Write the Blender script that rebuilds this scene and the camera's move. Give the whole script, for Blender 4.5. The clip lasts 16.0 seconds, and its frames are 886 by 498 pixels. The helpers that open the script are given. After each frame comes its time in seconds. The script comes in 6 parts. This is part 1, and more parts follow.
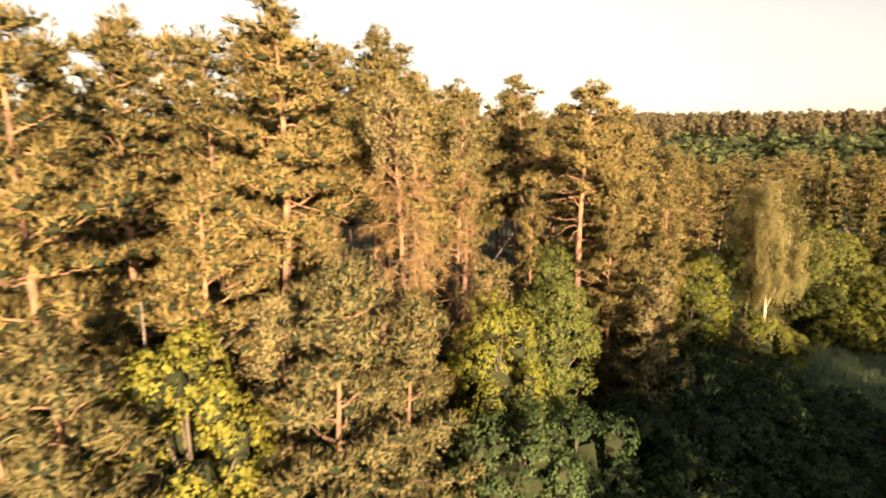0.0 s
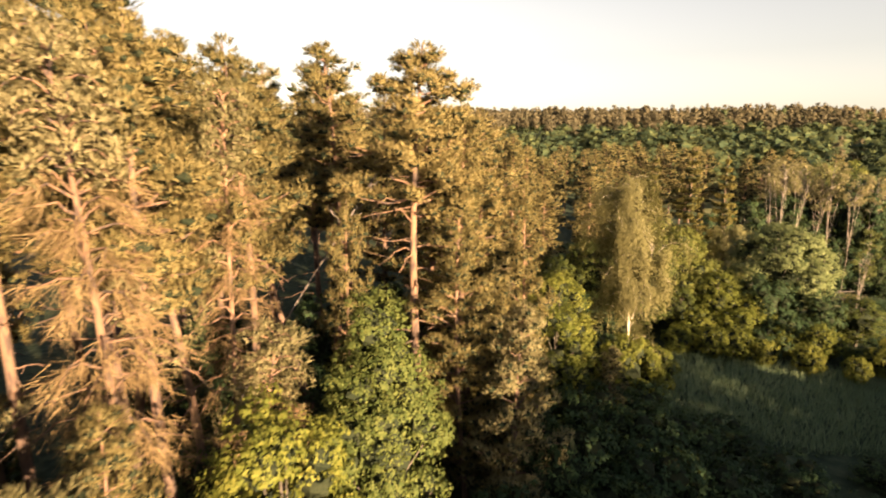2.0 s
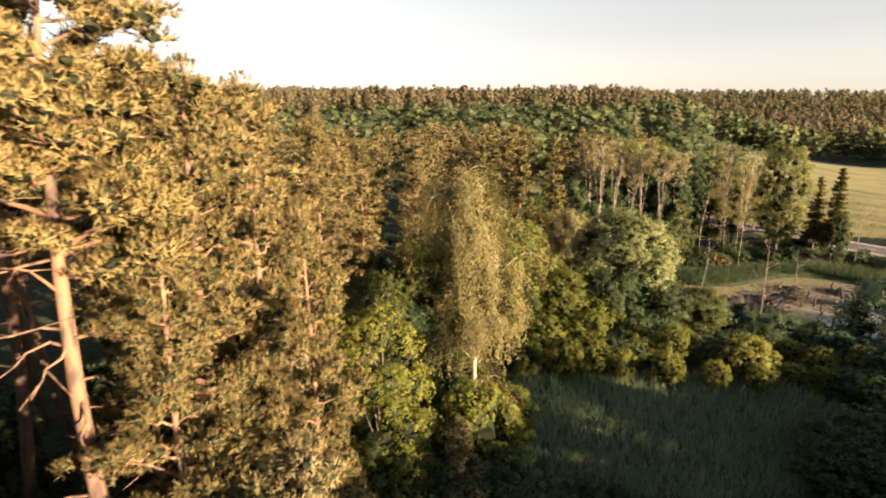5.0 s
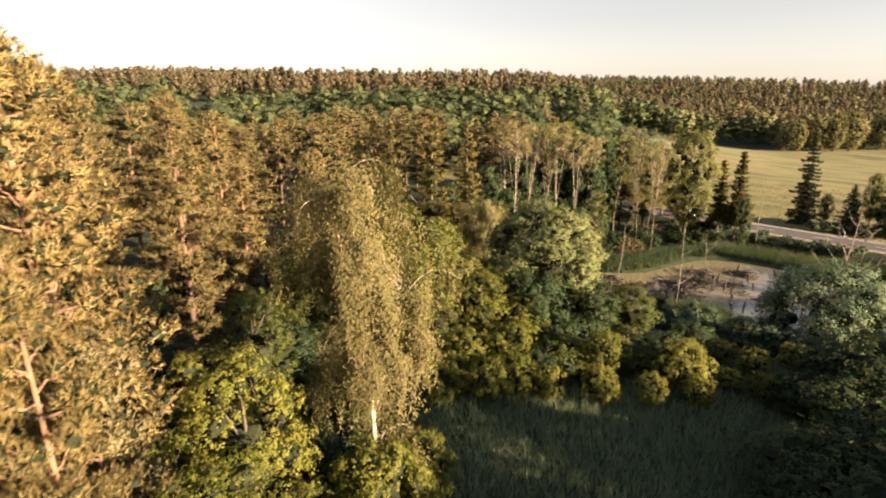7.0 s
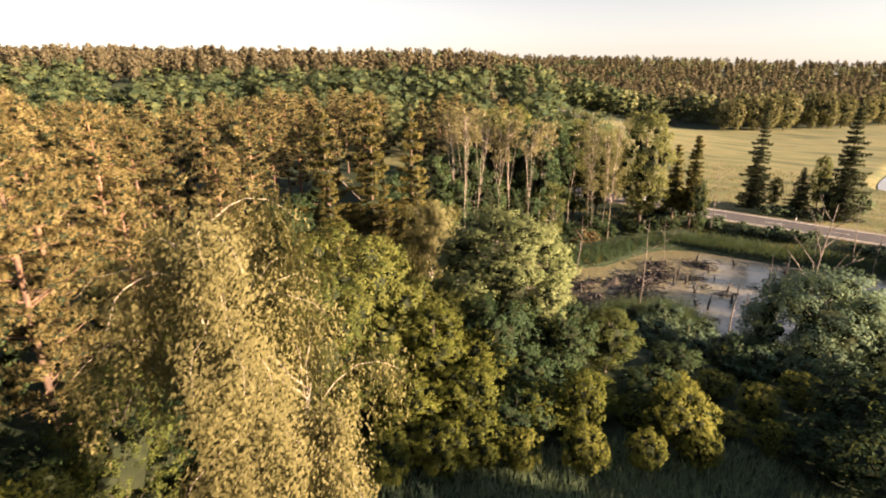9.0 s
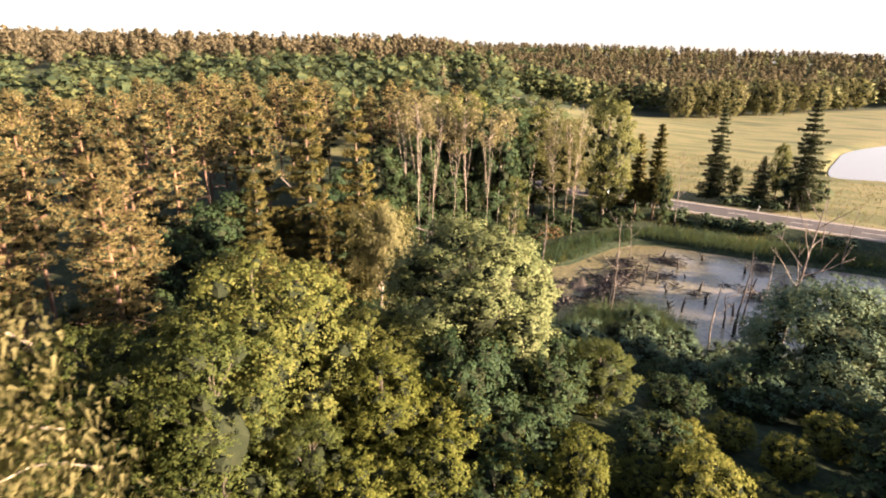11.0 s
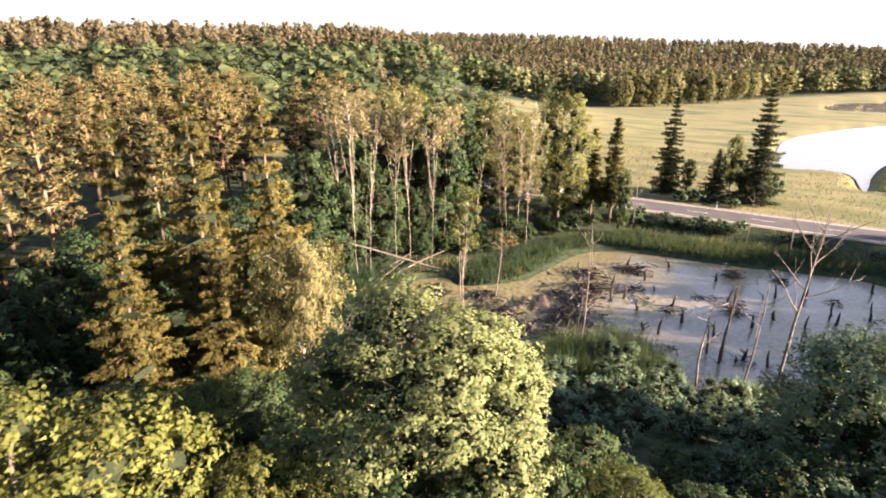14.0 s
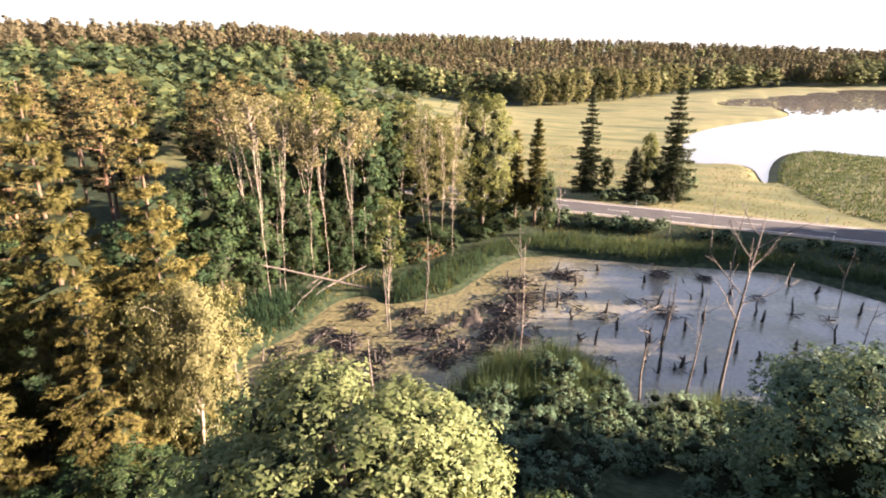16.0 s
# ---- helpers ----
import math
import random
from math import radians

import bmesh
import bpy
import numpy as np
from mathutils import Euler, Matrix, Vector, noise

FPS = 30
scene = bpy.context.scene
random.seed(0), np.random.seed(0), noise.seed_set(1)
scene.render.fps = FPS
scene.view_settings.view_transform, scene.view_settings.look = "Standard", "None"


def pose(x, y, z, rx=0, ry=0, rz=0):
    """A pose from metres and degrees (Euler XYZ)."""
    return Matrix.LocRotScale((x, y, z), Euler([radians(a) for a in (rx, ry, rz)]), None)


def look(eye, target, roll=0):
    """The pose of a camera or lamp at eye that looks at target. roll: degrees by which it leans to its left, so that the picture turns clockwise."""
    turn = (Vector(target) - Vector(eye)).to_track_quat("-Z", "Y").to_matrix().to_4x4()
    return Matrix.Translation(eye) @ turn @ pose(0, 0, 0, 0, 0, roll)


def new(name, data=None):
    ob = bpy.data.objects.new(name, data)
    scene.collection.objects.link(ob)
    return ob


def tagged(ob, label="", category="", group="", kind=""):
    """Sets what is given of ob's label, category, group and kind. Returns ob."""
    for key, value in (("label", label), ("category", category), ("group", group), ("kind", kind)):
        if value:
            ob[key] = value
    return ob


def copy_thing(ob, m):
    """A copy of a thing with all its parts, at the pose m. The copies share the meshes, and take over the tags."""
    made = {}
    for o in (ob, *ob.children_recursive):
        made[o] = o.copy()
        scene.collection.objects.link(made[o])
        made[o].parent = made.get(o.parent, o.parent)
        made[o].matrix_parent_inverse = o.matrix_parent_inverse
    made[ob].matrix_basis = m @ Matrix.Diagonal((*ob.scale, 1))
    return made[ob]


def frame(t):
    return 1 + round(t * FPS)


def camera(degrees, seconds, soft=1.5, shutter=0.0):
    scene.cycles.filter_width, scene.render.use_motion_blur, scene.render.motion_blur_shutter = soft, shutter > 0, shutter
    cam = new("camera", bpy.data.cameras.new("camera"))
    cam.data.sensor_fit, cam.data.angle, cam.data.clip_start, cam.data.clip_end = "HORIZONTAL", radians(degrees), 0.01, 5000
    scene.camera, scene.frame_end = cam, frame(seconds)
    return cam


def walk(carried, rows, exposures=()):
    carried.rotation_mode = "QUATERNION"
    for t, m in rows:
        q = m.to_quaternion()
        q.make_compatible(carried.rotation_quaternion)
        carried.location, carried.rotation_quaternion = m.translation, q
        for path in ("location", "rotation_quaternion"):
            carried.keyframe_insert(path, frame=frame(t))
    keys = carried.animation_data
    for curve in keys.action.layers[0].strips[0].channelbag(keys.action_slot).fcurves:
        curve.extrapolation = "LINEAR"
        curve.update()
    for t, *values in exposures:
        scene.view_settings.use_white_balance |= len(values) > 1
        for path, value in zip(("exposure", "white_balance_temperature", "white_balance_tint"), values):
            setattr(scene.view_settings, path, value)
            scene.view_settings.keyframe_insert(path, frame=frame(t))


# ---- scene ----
cam = camera(76.4, 16.0, soft=1.9, shutter=0.4)
PATH = [
    (0, (0.03, 0.04, 25.70), (0.03, 19.65, 21.78), 0.1),
    (0.5, (0.34, 2.63, 25.35), (1.85, 22.22, 21.61), 0.2),
    (1, (0.85, 5.10, 25.30), (3.89, 24.50, 21.52), 0.2),
    (1.5, (1.72, 7.49, 25.42), (6.11, 26.59, 21.43), 0.2),
    (2, (2.67, 9.88, 25.37), (8.17, 28.67, 21.29), 0.0),
    (2.5, (3.60, 11.90, 25.36), (10.05, 30.36, 21.19), -0.0),
    (3, (4.57, 13.74, 25.37), (12.01, 31.80, 21.09), 0.0),
    (3.5, (5.50, 15.38, 25.34), (13.90, 33.00, 20.98), 0.2),
    (4, (6.42, 16.66, 25.25), (15.67, 33.84, 20.85), -0.0),
    (4.5, (7.32, 17.80, 25.22), (17.34, 34.50, 20.64), -0.2),
    (7, (12.43, 23.00, 24.89), (25.39, 37.29, 19.63), 0.1),
    (7.5, (13.55, 24.12, 25.02), (26.84, 38.03, 19.58), 0.1),
    (8, (14.84, 25.40, 25.07), (28.45, 38.93, 19.47), 0.0),
    (8.5, (16.15, 26.69, 25.11), (30.05, 39.87, 19.36), -0.1),
    (9, (17.59, 28.06, 25.25), (31.72, 40.93, 19.35), -0.0),
    (11.5, (24.13, 33.48, 24.67), (39.40, 44.72, 18.30), 0.2),
    (12, (25.44, 34.44, 24.71), (40.88, 45.38, 18.25), 0.1),
    (12.5, (26.72, 35.36, 24.71), (42.37, 45.97, 18.20), 0.1),
    (13, (28.13, 36.33, 24.68), (44.01, 46.58, 18.12), 0.1),
    (13.5, (29.49, 37.21, 24.64), (45.52, 47.20, 18.08), -0.0),
    (14, (30.83, 38.08, 24.60), (46.93, 47.95, 18.03), -0.0),
    (14.5, (32.07, 38.83, 24.58), (48.46, 48.23, 18.02), -0.1),
    (15, (33.25, 39.58, 24.58), (49.85, 48.61, 18.02), -0.1),
    (15.5, (34.14, 40.07, 24.63), (51.10, 48.40, 18.05), -0.2),
    (16, (34.72, 40.44, 24.60), (52.09, 47.85, 18.03), -0.2),
]
EXPOSURES = [(0, 2.8, 7250, 15), (4, 2.79, 6520, 16), (8, 2.8, 6450, 18), (12, 3.29, 5800, 21), (16, 3.42, 5620, 20)]
walk(cam, [(t, look(eye, target, roll)) for t, eye, target, roll in PATH], EXPOSURES)

# ---- light ----
SUN_AZ, SUN_EL = 161.0, 13.0
sky_world = bpy.data.worlds.new("evening_sky")
scene.world = sky_world
sky_world.use_nodes = True
wn = sky_world.node_tree.nodes
sky_tex = wn.new("ShaderNodeTexSky")
sky_tex.sky_type = "NISHITA"
sky_tex.sun_disc = False
sky_tex.sun_elevation, sky_tex.sun_rotation = radians(SUN_EL), radians(SUN_AZ)
sky_tex.air_density, sky_tex.dust_density, sky_tex.ozone_density = 1.0, 0.7, 1.0
wn["Background"].inputs["Strength"].default_value = 0.034
pale = wn.new("ShaderNodeHueSaturation")
pale.inputs["Saturation"].default_value = 0.38
tint = wn.new("ShaderNodeValToRGB")
tint.color_ramp.elements[0].position, tint.color_ramp.elements[0].color = 0.28, (1.0, 0.94, 0.87, 1)
tint.color_ramp.elements[1].position, tint.color_ramp.elements[1].color = 0.80, (0.86, 0.95, 1.10, 1)
aim, height_of = wn.new("ShaderNodeTexCoord"), wn.new("ShaderNodeSeparateXYZ")
haze = wn.new("ShaderNodeMix")
haze.data_type, haze.blend_type = "RGBA", "MULTIPLY"
haze.inputs[0].default_value = 1.0
for a, b in ((aim.outputs["Generated"], height_of.inputs[0]), (height_of.outputs["Z"], tint.inputs[0]), (tint.outputs[0], haze.inputs[7]),
             (sky_tex.outputs["Color"], pale.inputs["Color"]), (pale.outputs["Color"], haze.inputs[6]), (haze.outputs[2], wn["Background"].inputs["Color"])):
    sky_world.node_tree.links.new(a, b)

sun_data = bpy.data.lights.new("sun", "SUN")
sun_data.energy, sun_data.angle, sun_data.color = 5.0, radians(0.6), (1.0, 0.74, 0.45)
sun_ob = new("sun", sun_data)
sun_way = Vector((math.sin(radians(SUN_AZ)) * math.cos(radians(SUN_EL)),
                  math.cos(radians(SUN_AZ)) * math.cos(radians(SUN_EL)), math.sin(radians(SUN_EL))))
sun_ob.matrix_world = look(sun_way * 300, (0, 0, 0))

# ---- materials ----


def material(name, rough=0.8, metal=0.0):
    m = bpy.data.materials.new(name)
    m.use_nodes = True
    bsdf = m.node_tree.nodes["Principled BSDF"]
    bsdf.inputs["Roughness"].default_value = rough
    bsdf.inputs["Metallic"].default_value = metal
    return m, m.node_tree.nodes, m.node_tree.links, bsdf


def ramp(nodes, stops):
    r = nodes.new("ShaderNodeValToRGB")
    r.color_ramp.elements[0].position, r.color_ramp.elements[0].color = stops[0][0], (*stops[0][1], 1)
    r.color_ramp.elements[1].position, r.color_ramp.elements[1].color = stops[-1][0], (*stops[-1][1], 1)
    for p, c in stops[1:-1]:
        r.color_ramp.elements.new(p).color = (*c, 1)
    return r


def mixed(nodes, links, fac, a, b, how="MIX"):
    """A colour mix; fac, a and b are sockets or values."""
    m = nodes.new("ShaderNodeMix")
    m.data_type, m.blend_type = "RGBA", how
    for socket, value in ((m.inputs[0], fac), (m.inputs[6], a), (m.inputs[7], b)):
        if isinstance(value, bpy.types.NodeSocket):
            links.new(value, socket)
        elif isinstance(value, tuple):
            socket.default_value = (*value, 1)
        else:
            socket.default_value = value
    return m.outputs[2]


def foliage(name, stops, through_light=0.35, rough=0.65, gloss=0.07, patch=1.3):
    """Leaves or needles: each piece has a shade of its own, each tree leans to one, and sprays differ in patches; light shines through."""
    m, nodes, links, bsdf = material(name, rough)
    bsdf.inputs["Specular IOR Level"].default_value = gloss
    geo, info = nodes.new("ShaderNodeNewGeometry"), nodes.new("ShaderNodeObjectInfo")
    coord = nodes.new("ShaderNodeTexCoord")
    spots = nodes.new("ShaderNodeTexNoise")
    spots.inputs["Scale"].default_value, spots.inputs["Detail"].default_value = patch, 3
    links.new(coord.outputs["Object"], spots.inputs["Vector"])
    a = nodes.new("ShaderNodeMath")
    a.operation, a.inputs[1].default_value = "MULTIPLY_ADD", 0.45
    links.new(geo.outputs["Random Per Island"], a.inputs[0])
    b = nodes.new("ShaderNodeMath")
    b.operation, b.inputs[1].default_value = "MULTIPLY_ADD", 0.55
    links.new(spots.outputs["Fac"], b.inputs[0])
    c = nodes.new("ShaderNodeMath")
    c.operation, c.inputs[1].default_value, c.inputs[2].default_value = "MULTIPLY_ADD", 0.34, -0.17
    links.new(info.outputs["Random"], c.inputs[0])
    links.new(c.outputs[0], b.inputs[2])
    links.new(b.outputs[0], a.inputs[2])
    r = ramp(nodes, stops)
    links.new(a.outputs[0], r.inputs[0])
    links.new(r.outputs[0], bsdf.inputs["Base Color"])
    glow = nodes.new("ShaderNodeBsdfTranslucent")
    warm = mixed(nodes, links, 0.5, r.outputs[0], (0.20, 0.21, 0.05))
    links.new(warm, glow.inputs["Color"])
    mix = nodes.new("ShaderNodeMixShader")
    mix.inputs[0].default_value = through_light
    links.new(bsdf.outputs[0], mix.inputs[1])
    links.new(glow.outputs[0], mix.inputs[2])
    links.new(mix.outputs[0], nodes["Material Output"].inputs["Surface"])
    return m


def bark(name, low, high, fleck, scale=6.0, fleck_at=0.62, change=(6.0, 13.0)):
    """Bark that turns from its low colour to its high colour up the stem, with flecks and ridges."""
    m, nodes, links, bsdf = material(name, 0.9)
    coord, info = nodes.new("ShaderNodeTexCoord"), nodes.new("ShaderNodeObjectInfo")
    sep, up = nodes.new("ShaderNodeSeparateXYZ"), nodes.new("ShaderNodeMapRange")
    links.new(coord.outputs["Object"], sep.inputs[0])
    links.new(sep.outputs["Z"], up.inputs[0])
    up.inputs["From Min"].default_value, up.inputs["From Max"].default_value = change
    plates = nodes.new("ShaderNodeTexNoise")
    plates.inputs["Scale"].default_value, plates.inputs["Detail"].default_value = scale, 6
    stretch = nodes.new("ShaderNodeMapping")
    stretch.inputs["Scale"].default_value = (1, 1, 0.3)
    links.new(coord.outputs["Object"], stretch.inputs["Vector"])
    links.new(stretch.outputs[0], plates.inputs["Vector"])
    spots = ramp(nodes, [(fleck_at - 0.08, (0, 0, 0)), (fleck_at + 0.05, (1, 1, 1))])
    links.new(plates.outputs["Fac"], spots.inputs[0])
    body = mixed(nodes, links, up.outputs[0], low, high)
    body = mixed(nodes, links, spots.outputs[0], body, fleck)
    tone = nodes.new("ShaderNodeHueSaturation")
    shade = nodes.new("ShaderNodeMapRange")
    shade.inputs["To Min"].default_value, shade.inputs["To Max"].default_value = 0.75, 1.2
    links.new(info.outputs["Random"], shade.inputs[0])
    links.new(shade.outputs[0], tone.inputs["Value"])
    links.new(body, tone.inputs["Color"])
    links.new(tone.outputs[0], bsdf.inputs["Base Color"])
    bump = nodes.new("ShaderNodeBump")
    bump.inputs["Strength"].default_value, bump.inputs["Distance"].default_value = 0.7, 0.04
    links.new(plates.outputs["Fac"], bump.inputs["Height"])
    links.new(bump.outputs[0], bsdf.inputs["Normal"])
    return m


def mottled(name, stops, scale, rough=0.9, fine=14.0, bump_height=0.03, spec=0.3):
    """A surface of two sizes of mottle with a fine relief."""
    m, nodes, links, bsdf = material(name, rough)
    bsdf.inputs["Specular IOR Level"].default_value = spec
    coord = nodes.new("ShaderNodeTexCoord")
    big, small = nodes.new("ShaderNodeTexNoise"), nodes.new("ShaderNodeTexNoise")
    big.inputs["Scale"].default_value, big.inputs["Detail"].default_value = scale, 5
    small.inputs["Scale"].default_value, small.inputs["Detail"].default_value = scale * fine, 4
    links.new(coord.outputs["Object"], big.inputs["Vector"])
    links.new(coord.outputs["Object"], small.inputs["Vector"])
    add = nodes.new("ShaderNodeMath")
    add.operation, add.inputs[1].default_value = "MULTIPLY_ADD", 0.5
    half = nodes.new("ShaderNodeMath")
    half.operation, half.inputs[1].default_value = "MULTIPLY", 0.5
    links.new(big.outputs["Fac"], half.inputs[0])
    links.new(small.outputs["Fac"], add.inputs[0])
    links.new(half.outputs[0], add.inputs[2])
    r = ramp(nodes, stops)
    links.new(add.outputs[0], r.inputs[0])
    links.new(r.outputs[0], bsdf.inputs["Base Color"])
    bump = nodes.new("ShaderNodeBump")
    bump.inputs["Strength"].default_value, bump.inputs["Distance"].default_value = 0.6, bump_height
    links.new(small.outputs["Fac"], bump.inputs["Height"])
    links.new(bump.outputs[0], bsdf.inputs["Normal"])
    return m


PINE_NEEDLE = foliage("pine_needle", [(0.2, (0.100, 0.085, 0.036)), (0.55, (0.190, 0.150, 0.062)), (0.9, (0.290, 0.222, 0.098))], 0.28)
GREY_NEEDLE = foliage("grey_pine_needle", [(0.2, (0.098, 0.088, 0.042)), (0.55, (0.172, 0.150, 0.074)), (0.9, (0.255, 0.212, 0.114))], 0.28)
SPRUCE_NEEDLE = foliage("spruce_needle", [(0.2, (0.042, 0.042, 0.014)), (0.55, (0.105, 0.092, 0.028)), (0.9, (0.190, 0.152, 0.050))], 0.15)
DARK_SPRUCE = foliage("dark_spruce_needle", [(0.2, (0.018, 0.026, 0.015)), (0.55, (0.036, 0.046, 0.025)), (0.9, (0.062, 0.070, 0.034))], 0.1)
OAK_LEAF = foliage("oak_leaf", [(0.2, (0.030, 0.043, 0.012)), (0.55, (0.068, 0.080, 0.020)), (0.9, (0.138, 0.134, 0.034))], 0.28)
LIME_LEAF = foliage("pale_round_tree_leaf", [(0.2, (0.050, 0.068, 0.025)), (0.55, (0.110, 0.130, 0.052)), (0.9, (0.210, 0.216, 0.102))], 0.18)
YELLOW_LEAF = foliage("yellow_green_leaf", [(0.2, (0.050, 0.064, 0.012)), (0.55, (0.124, 0.132, 0.027)), (0.9, (0.230, 0.212, 0.046))], 0.36)
# Deep green, also toned down to stand in for shade.
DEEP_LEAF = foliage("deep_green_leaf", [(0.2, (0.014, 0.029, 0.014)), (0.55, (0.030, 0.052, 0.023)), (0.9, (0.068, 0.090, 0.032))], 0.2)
BIRCH_LEAF = foliage("birch_leaf", [(0.2, (0.068, 0.064, 0.026)), (0.55, (0.120, 0.108, 0.046)), (0.9, (0.195, 0.170, 0.078))], 0.30)
BANK_LEAF = foliage("bank_shrub_leaf", [(0.2, (0.046, 0.080, 0.052)), (0.55, (0.088, 0.134, 0.084)), (0.9, (0.155, 0.192, 0.106))], 0.18)
YOUNG_OAK = foliage("young_oak_leaf", [(0.2, (0.040, 0.056, 0.016)), (0.55, (0.094, 0.108, 0.030)), (0.9, (0.175, 0.170, 0.052))], 0.28)
GOLD_LEAF = foliage("golden_green_leaf", [(0.2, (0.050, 0.062, 0.022)), (0.55, (0.105, 0.114, 0.038)), (0.9, (0.180, 0.172, 0.062))], 0.32)
RUST_LEAF = foliage("rusty_leaf", [(0.2, (0.085, 0.052, 0.026)), (0.55, (0.13, 0.08, 0.04)), (0.9, (0.18, 0.12, 0.06))], 0.25)
PALE_BIRCH = foliage("pale_birch_leaf", [(0.2, (0.080, 0.078, 0.034)), (0.55, (0.130, 0.122, 0.054)), (0.9, (0.200, 0.178, 0.084))], 0.28)
DRY_TWIG = foliage("dry_pine_twig", [(0.2, (0.11, 0.072, 0.036)), (0.55, (0.18, 0.125, 0.062)), (0.9, (0.26, 0.185, 0.095))], 0.1)
FAR_PINE = foliage("far_pine_needle", [(0.2, (0.060, 0.053, 0.033)), (0.55, (0.105, 0.086, 0.052)), (0.9, (0.160, 0.124, 0.072))], 0.1, gloss=0.02, patch=0.05)
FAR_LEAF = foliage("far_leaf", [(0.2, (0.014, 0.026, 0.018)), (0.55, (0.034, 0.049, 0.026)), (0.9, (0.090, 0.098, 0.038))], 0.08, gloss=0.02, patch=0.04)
# Far leaf colour paled to carry the distance haze of the right-hand woods.
FAR_HAZED = foliage("far_hazed_leaf", [(0.2, (0.060, 0.072, 0.034)), (0.55, (0.112, 0.120, 0.056)), (0.9, (0.180, 0.172, 0.084))], 0.15, gloss=0.02, patch=0.04)
REED_BLADE = foliage("reed_blade", [(0.2, (0.016, 0.037, 0.022)), (0.55, (0.033, 0.062, 0.033)), (0.9, (0.066, 0.091, 0.045))], 0.25)
GRASS_BLADE = foliage("meadow_grass_blade", [(0.2, (0.080, 0.130, 0.078)), (0.55, (0.160, 0.220, 0.132)), (0.9, (0.280, 0.330, 0.195))], 0.35, patch=0.35)
DRY_GRASS = foliage("dry_bank_grass", [(0.2, (0.079, 0.069, 0.023)), (0.55, (0.145, 0.119, 0.040)), (0.9, (0.218, 0.172, 0.066))], 0.3)
PINE_BARK = bark("pine_bark", (0.105, 0.064, 0.045), (0.205, 0.112, 0.064), (0.065, 0.041, 0.031), 5.0, 0.54)
SPRUCE_BARK = bark("spruce_bark", (0.086, 0.058, 0.040), (0.122, 0.079, 0.050), (0.050, 0.036, 0.029))
STEM_BARK = bark("grey_stem_bark", (0.18, 0.148, 0.118), (0.26, 0.214, 0.172), (0.050, 0.043, 0.036), 3.0, 0.6, (1.0, 4.0))
# Inner twig masses, coloured dark for the shade between leaf clumps.
INNER_SHADE = mottled("painted_inner_shade", [(0.3, (0.010, 0.014, 0.008)), (0.5, (0.019, 0.024, 0.013)), (0.7, (0.034, 0.036, 0.019))], 1.2, 0.95, spec=0.05)
BIRCH_BARK = bark("birch_bark", (0.190, 0.158, 0.124), (0.300, 0.252, 0.198), (0.050, 0.043, 0.036), 3.0, 0.6, (1.0, 4.0))
OAK_BARK = bark("oak_bark", (0.072, 0.058, 0.043), (0.101, 0.079, 0.058), (0.043, 0.036, 0.029))
DEAD_WOOD = bark("grey_dead_wood", (0.079, 0.065, 0.058), (0.166, 0.137, 0.119), (0.050, 0.040, 0.036), 4.0, 0.6, (0.0, 5.0))
WET_WOOD = bark("wet_black_wood", (0.020, 0.017, 0.016), (0.040, 0.032, 0.030), (0.011, 0.009, 0.009), 4.0, 0.6, (0.0, 2.0))

# ---- the land ----
HALF_PI = math.pi / 2


def smooth(a, b, v):
    k = np.clip((v - a) / (b - a), 0.0, 1.0)
    return k * k * (3 - 2 * k)


def inside(poly, x, y):
    """Signed nearness to a closed outline: how far a point lies inside it (metres, below zero outside)."""
    p = np.asarray(poly, float)
    q = np.roll(p, -1, axis=0)
    x, y = np.asarray(x, float)[..., None], np.asarray(y, float)[..., None]
    ex, ey = q[:, 0] - p[:, 0], q[:, 1] - p[:, 1]
    k = np.clip(((x - p[:, 0]) * ex + (y - p[:, 1]) * ey) / (ex * ex + ey * ey), 0, 1)
    far = np.hypot(x - p[:, 0] - k * ex, y - p[:, 1] - k * ey).min(-1)
    span = (p[:, 1] > y) != (q[:, 1] > y)
    cross = x < p[:, 0] + (y - p[:, 1]) * ex / np.where(ey == 0, 1e-9, ey)
    return np.where((span & cross).sum(-1) % 2 == 1, far, -far)


POND = [(61, 68), (66.8, 72), (73, 70.5), (80, 71.6), (83, 68), (81, 65.5), (84, 62), (87.3, 59.8), (98, 58.7), (102, 55), (103, 42), (105, 34),
        (106, 27), (101, 20), (96, 10), (86, 4), (78, 10), (75, 22), (74, 34.6), (73, 41), (75.3, 43.5), (77, 47), (73, 53), (65, 54), (60, 60)]
LAKE = [(161, 24.9), (180, 25.2), (181.5, 31), (177, 39.5), (190, 41), (206, 40.5), (232, 40), (267, 24.7), (296, 4.4), (318, 0), (342, 2.2), (346, 24), (378, 30),
        (434, -14), (500, -49), (536, -85), (560, -160), (420, -300), (250, -220), (205, -60), (201, -6), (210, 9), (201.4, 16.8), (180, 22), (162, 23.8)]


def rounded(outline, times=2):
    """The outline with its corners cut off, again and again."""
    p = np.asarray(outline, float)
    for _ in range(times):
        q = np.roll(p, -1, axis=0)
        p = np.stack([p * 0.75 + q * 0.25, p * 0.25 + q * 0.75], 1).reshape(-1, 2)
    return [tuple(v) for v in p]


POND, LAKE = rounded(POND), rounded(LAKE)


def road_x(y):
    """The road's middle line."""
    return 122.4 + 0.012 * (y - 46) + 0.0009 * (y - 46) ** 2 * (y > 46)


